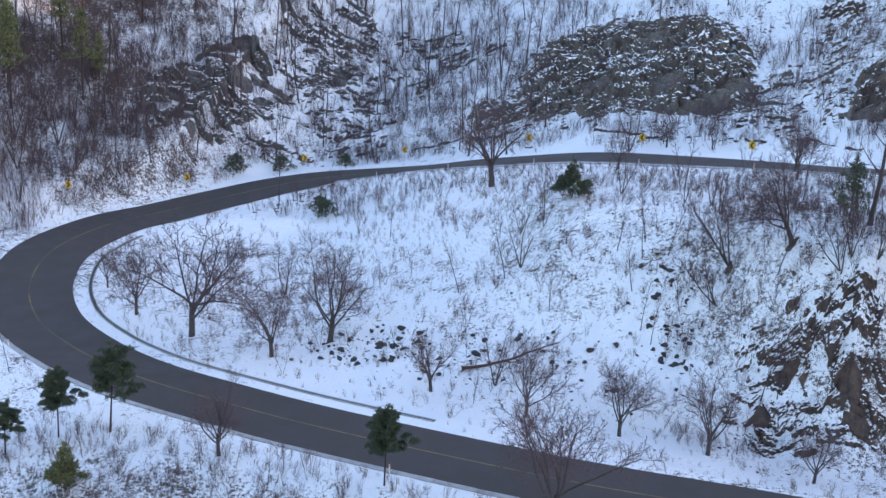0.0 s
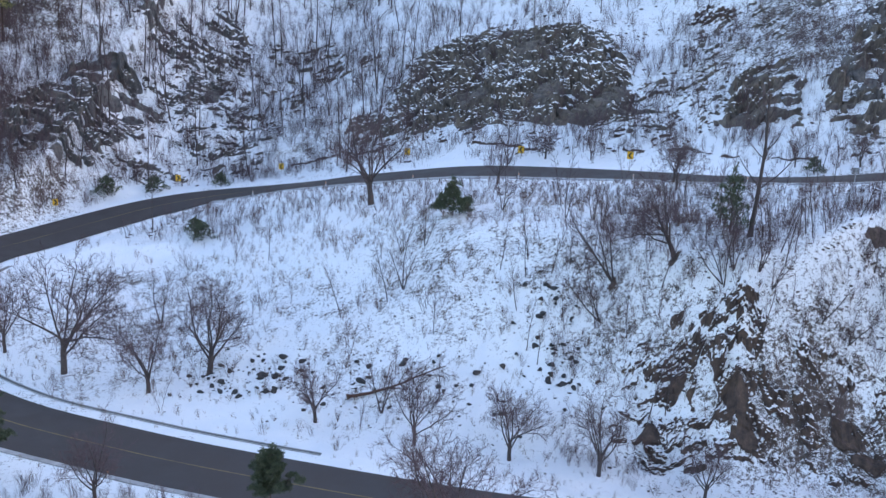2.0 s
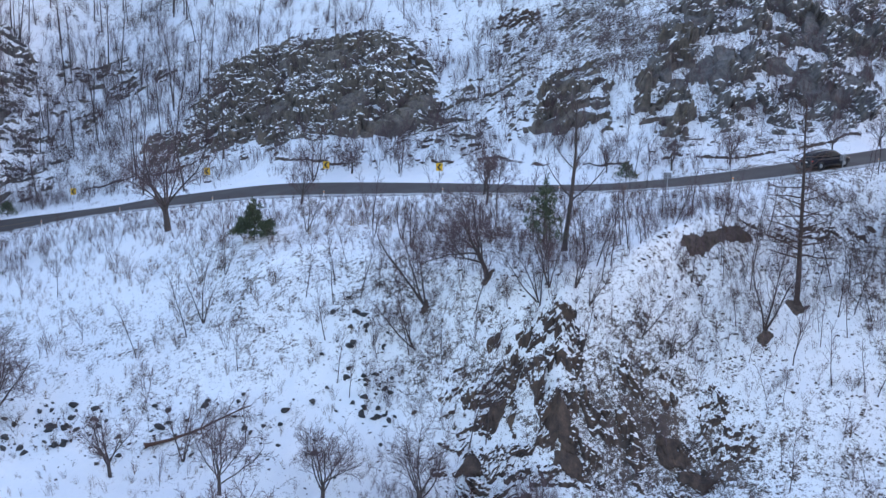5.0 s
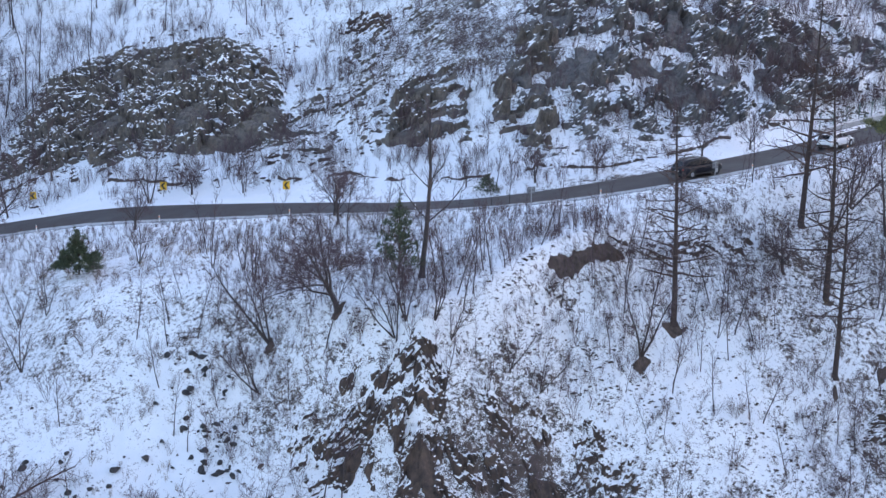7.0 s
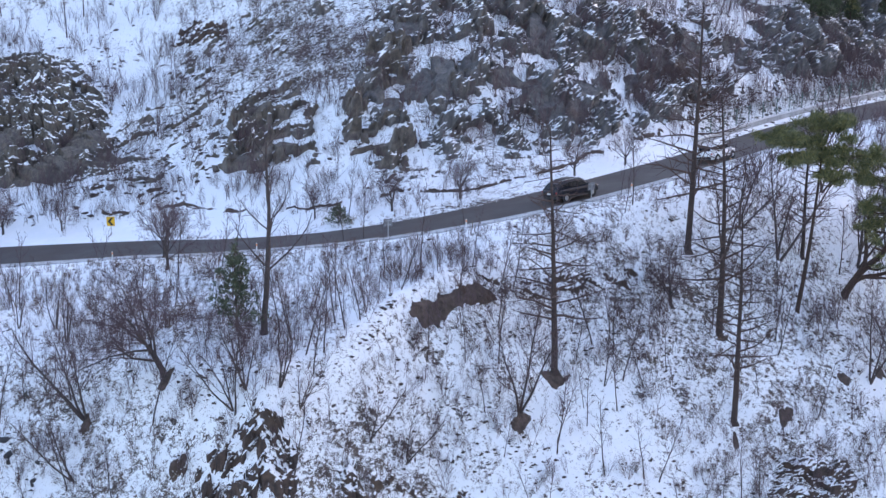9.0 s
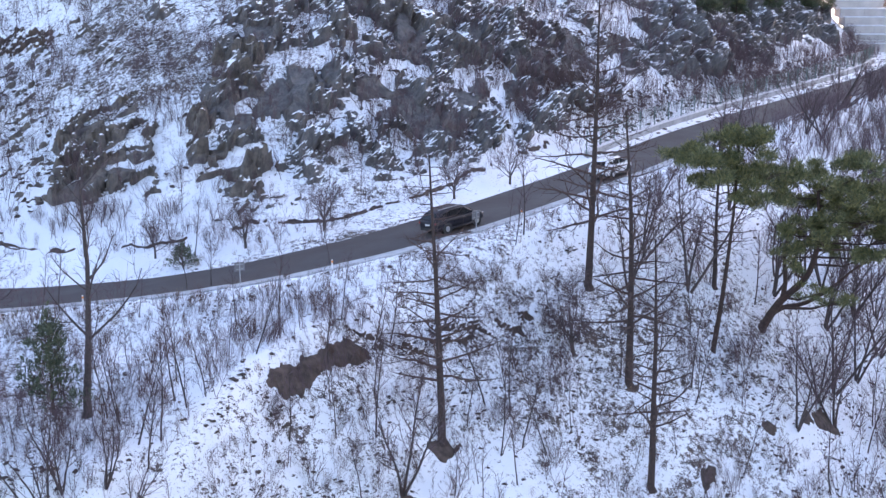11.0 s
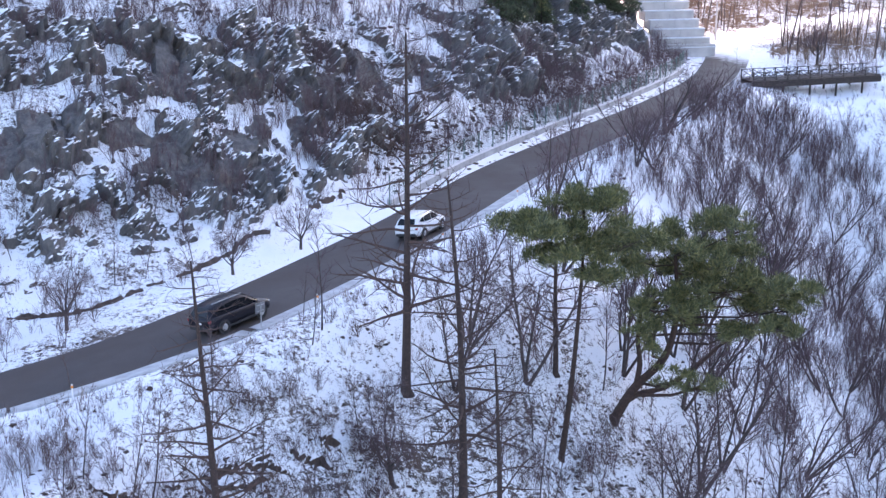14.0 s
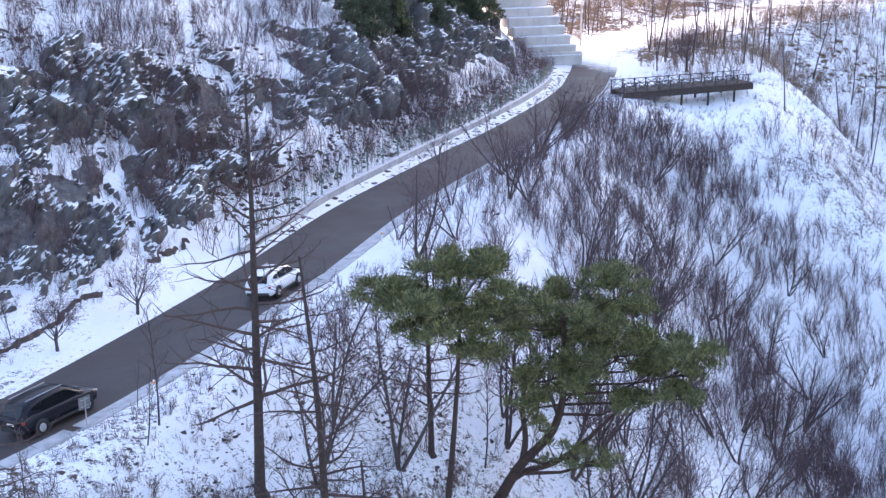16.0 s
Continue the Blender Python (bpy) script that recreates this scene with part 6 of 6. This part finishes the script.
def suv(name, body_mat, length, width, height, label):
    """A sport utility car, nose to +x, standing on z 0."""
    car = new(name)
    L, Wd, Hh = length / 2, width / 2, height
    belt = Hh * 0.60
    low = []
    for x, w, bottom, top in [(-1.0, 0.80, 0.42, 0.52), (-0.985, 0.90, 0.34, 0.60), (-0.93, 0.965, 0.30, 0.615), (-0.6, 1.0, 0.27, 0.615), (0.0, 1.0, 0.25, 0.60), (0.42, 1.0, 0.27, 0.585),
                              (0.55, 0.985, 0.28, 0.565), (0.8, 0.95, 0.28, 0.53), (0.93, 0.86, 0.30, 0.47), (0.985, 0.72, 0.33, 0.42), (1.0, 0.6, 0.36, 0.40)]:
        w, b, t = w * Wd, bottom * Hh * 0.62, top * Hh
        low.append((x * L, [(0, b), (w * 0.86, b), (w * 0.97, b + 0.1), (w, (b + t) / 2), (w * 0.98, t - 0.07), (w * 0.92, t), (0, t + 0.03)]))
    part("body", loft(low), body_mat, car)
    cab = []
    for x, w, z in [(-0.955, 0.84, 0.62), (-0.90, 0.82, 0.74), (-0.80, 0.78, 0.875), (-0.66, 0.75, 0.945), (-0.35, 0.735, 0.99), (0.0, 0.73, 1.0), (0.18, 0.72, 0.96), (0.34, 0.745, 0.85), (0.58, 0.82, 0.60)]:
        w, z = w * Wd, z * Hh
        cab.append((x * L, [(0, belt - 0.06), (Wd * 0.93, belt - 0.06), (w + (Wd * 0.93 - w) * 0.25, (belt + z) / 2 + 0.05), (w, z - 0.05), (w * 0.86, z), (0, z + 0.01)]))
    part("cabin", loft(cab), body_mat, car)

    def glass(points, thick=0.012):
        bm = bmesh.new()
        vs = [bm.verts.new(p) for p in points]
        f = bm.faces.new(vs)
        r = bmesh.ops.extrude_face_region(bm, geom=[f])
        bm.normal_update()
        n = f.normal.copy()
        for v in r["geom"]:
            if isinstance(v, bmesh.types.BMVert):
                v.co += n * thick
        bmesh.ops.recalc_face_normals(bm, faces=bm.faces)
        return bm
    for s in (1, -1):
        def at_side(x, t):
            """On the side glass: t 0 at the belt, 1 at the roof."""
            y = Wd * (0.945 - 0.15 * t) * s
            return (x * L, y, belt + 0.02 + (Hh * 0.945 - belt) * t)
        for name_w, pts in (("front_side_window", [(0.43, 0.10), (0.01, 0.10), (0.0, 0.84), (0.17, 0.80), (0.29, 0.54)]),
                            ("rear_side_window", [(-0.03, 0.10), (-0.43, 0.18), (-0.42, 0.80), (-0.03, 0.86)]),
                            ("quarter_window", [(-0.47, 0.20), (-0.73, 0.42), (-0.66, 0.62), (-0.47, 0.77)])):
            part(name_w, glass([at_side(x, t) for x, t in (pts if s > 0 else pts[::-1])]), M_GLASS, car, "dark tinted glass")
    part("windscreen", glass([(0.595 * L, -Wd * 0.78, 0.625 * Hh), (0.595 * L, Wd * 0.78, 0.625 * Hh), (0.225 * L, Wd * 0.66, 0.96 * Hh), (0.225 * L, -Wd * 0.66, 0.96 * Hh)]), M_GLASS, car, "dark tinted glass")
    part("rear_window", glass([(-0.957 * L, Wd * 0.70, 0.67 * Hh), (-0.957 * L, -Wd * 0.70, 0.67 * Hh), (-0.815 * L, -Wd * 0.62, 0.895 * Hh), (-0.815 * L, Wd * 0.62, 0.895 * Hh)]), M_GLASS, car, "dark tinted glass")
    for s in (1, -1):
        bm = bmesh.new()
        box(bm, -0.28 * L, s * Wd * 0.62, Hh * 1.005, length * 0.46, 0.045, 0.05, 0.015)
        part("roof_rail", bm, M_STEEL, car, "bright roof rail")
        bm = bmesh.new()
        box(bm, 0.40 * L, s * (Wd + 0.09), belt + 0.1, 0.16, 0.2, 0.15, 0.05)
        part("mirror", bm, body_mat, car)
        bm = bmesh.new()
        box(bm, -0.965 * L, s * Wd * 0.76, Hh * 0.52, 0.14, 0.36, 0.14, 0.03)
        part("tail_lamp", bm, M_TAIL, car, "red tail lamp")
        bm = bmesh.new()
        box(bm, 0.93 * L, s * Wd * 0.62, Hh * 0.43, 0.2, 0.36, 0.1, 0.03)
        part("headlight", bm, M_HEAD, car, "clear headlight")
        bm = bmesh.new()
        box(bm, 0, s * Wd * 0.985, Hh * 0.185, length * 0.5, 0.07, 0.12, 0.02)
        part("sill", bm, M_TRIM, car, "dark plastic sill")
        for x in (-0.29, 0.295):
            wx = x * length
            bm = bmesh.new()
            bmesh.ops.create_cone(bm, cap_ends=True, segments=28, radius1=0.42, radius2=0.42, depth=0.05, matrix=Matrix.Translation((wx, s * (Wd - 0.015), 0.37)) @ Matrix.Rotation(radians(90), 4, 'X'))
            part("wheel_arch", bm, M_TRIM, car, "dark plastic wheel arch")
            bm = bmesh.new()
            bmesh.ops.create_cone(bm, cap_ends=True, segments=28, radius1=0.36, radius2=0.36, depth=0.24, matrix=Matrix.Translation((wx, s * (Wd - 0.09), 0.36)) @ Matrix.Rotation(radians(90), 4, 'X'))
            bmesh.ops.bevel(bm, geom=[e for e in bm.edges if abs(e.verts[0].co.y - e.verts[1].co.y) < 1e-4], offset=0.035, segments=2, affect='EDGES')
            wheel = part("wheel", bm, M_TYRE, car, "black tyre")
            bm = bmesh.new()
            bmesh.ops.create_cone(bm, cap_ends=True, segments=24, radius1=0.225, radius2=0.19, depth=0.03, matrix=Matrix.Translation((wx, s * (Wd + 0.028), 0.36)) @ Matrix.Rotation(radians(90), 4, 'X'))
            part("rim", bm, M_RIM, wheel, "bright alloy rim")
    bm = bmesh.new()
    box(bm, -0.985 * L, 0, Hh * 0.27, 0.1, width * 0.82, 0.22, 0.04)
    part("rear_bumper", bm, M_TRIM, car, "dark plastic bumper")
    bm = bmesh.new()
    box(bm, 0.985 * L, 0, Hh * 0.34, 0.06, width * 0.5, 0.2, 0.02)
    part("grille", bm, M_TRIM, car, "dark grille")
    bm = bmesh.new()
    box(bm, -1.0 * L, 0, Hh * 0.45, 0.02, 0.5, 0.11, 0.005)
    part("plate", bm, M_WHITE_PAINT, car, "plain white plate")
    return tagged(car, label, "car")


def park(car, x, y, offset):
    k = line_index(x, y)
    px, py, z, a = road_at(k, offset)
    d = LINE[min(k + 3, len(LINE) - 1)] - LINE[k - 3]
    car.matrix_basis = Matrix.Translation((px, py, z + 0.055)) @ pose(0, 0, 0, 0, 0, a) @ pose(0, 0, 0, -math.degrees(math.atan(BANK[k])), -math.degrees(math.atan2(d[2], math.hypot(d[0], d[1]))), 0)


park(suv("white_car", M_WHITE_CAR, 4.75, 1.9, 1.68, "white sport utility car driving up the cleared road"), 53.0, 153.0, -1.7)
park(suv("black_car", M_DARK_CAR, 4.9, 1.95, 1.76, "black sport utility car with bright roof rails on the road"), 34.0, 143.3, -1.7)
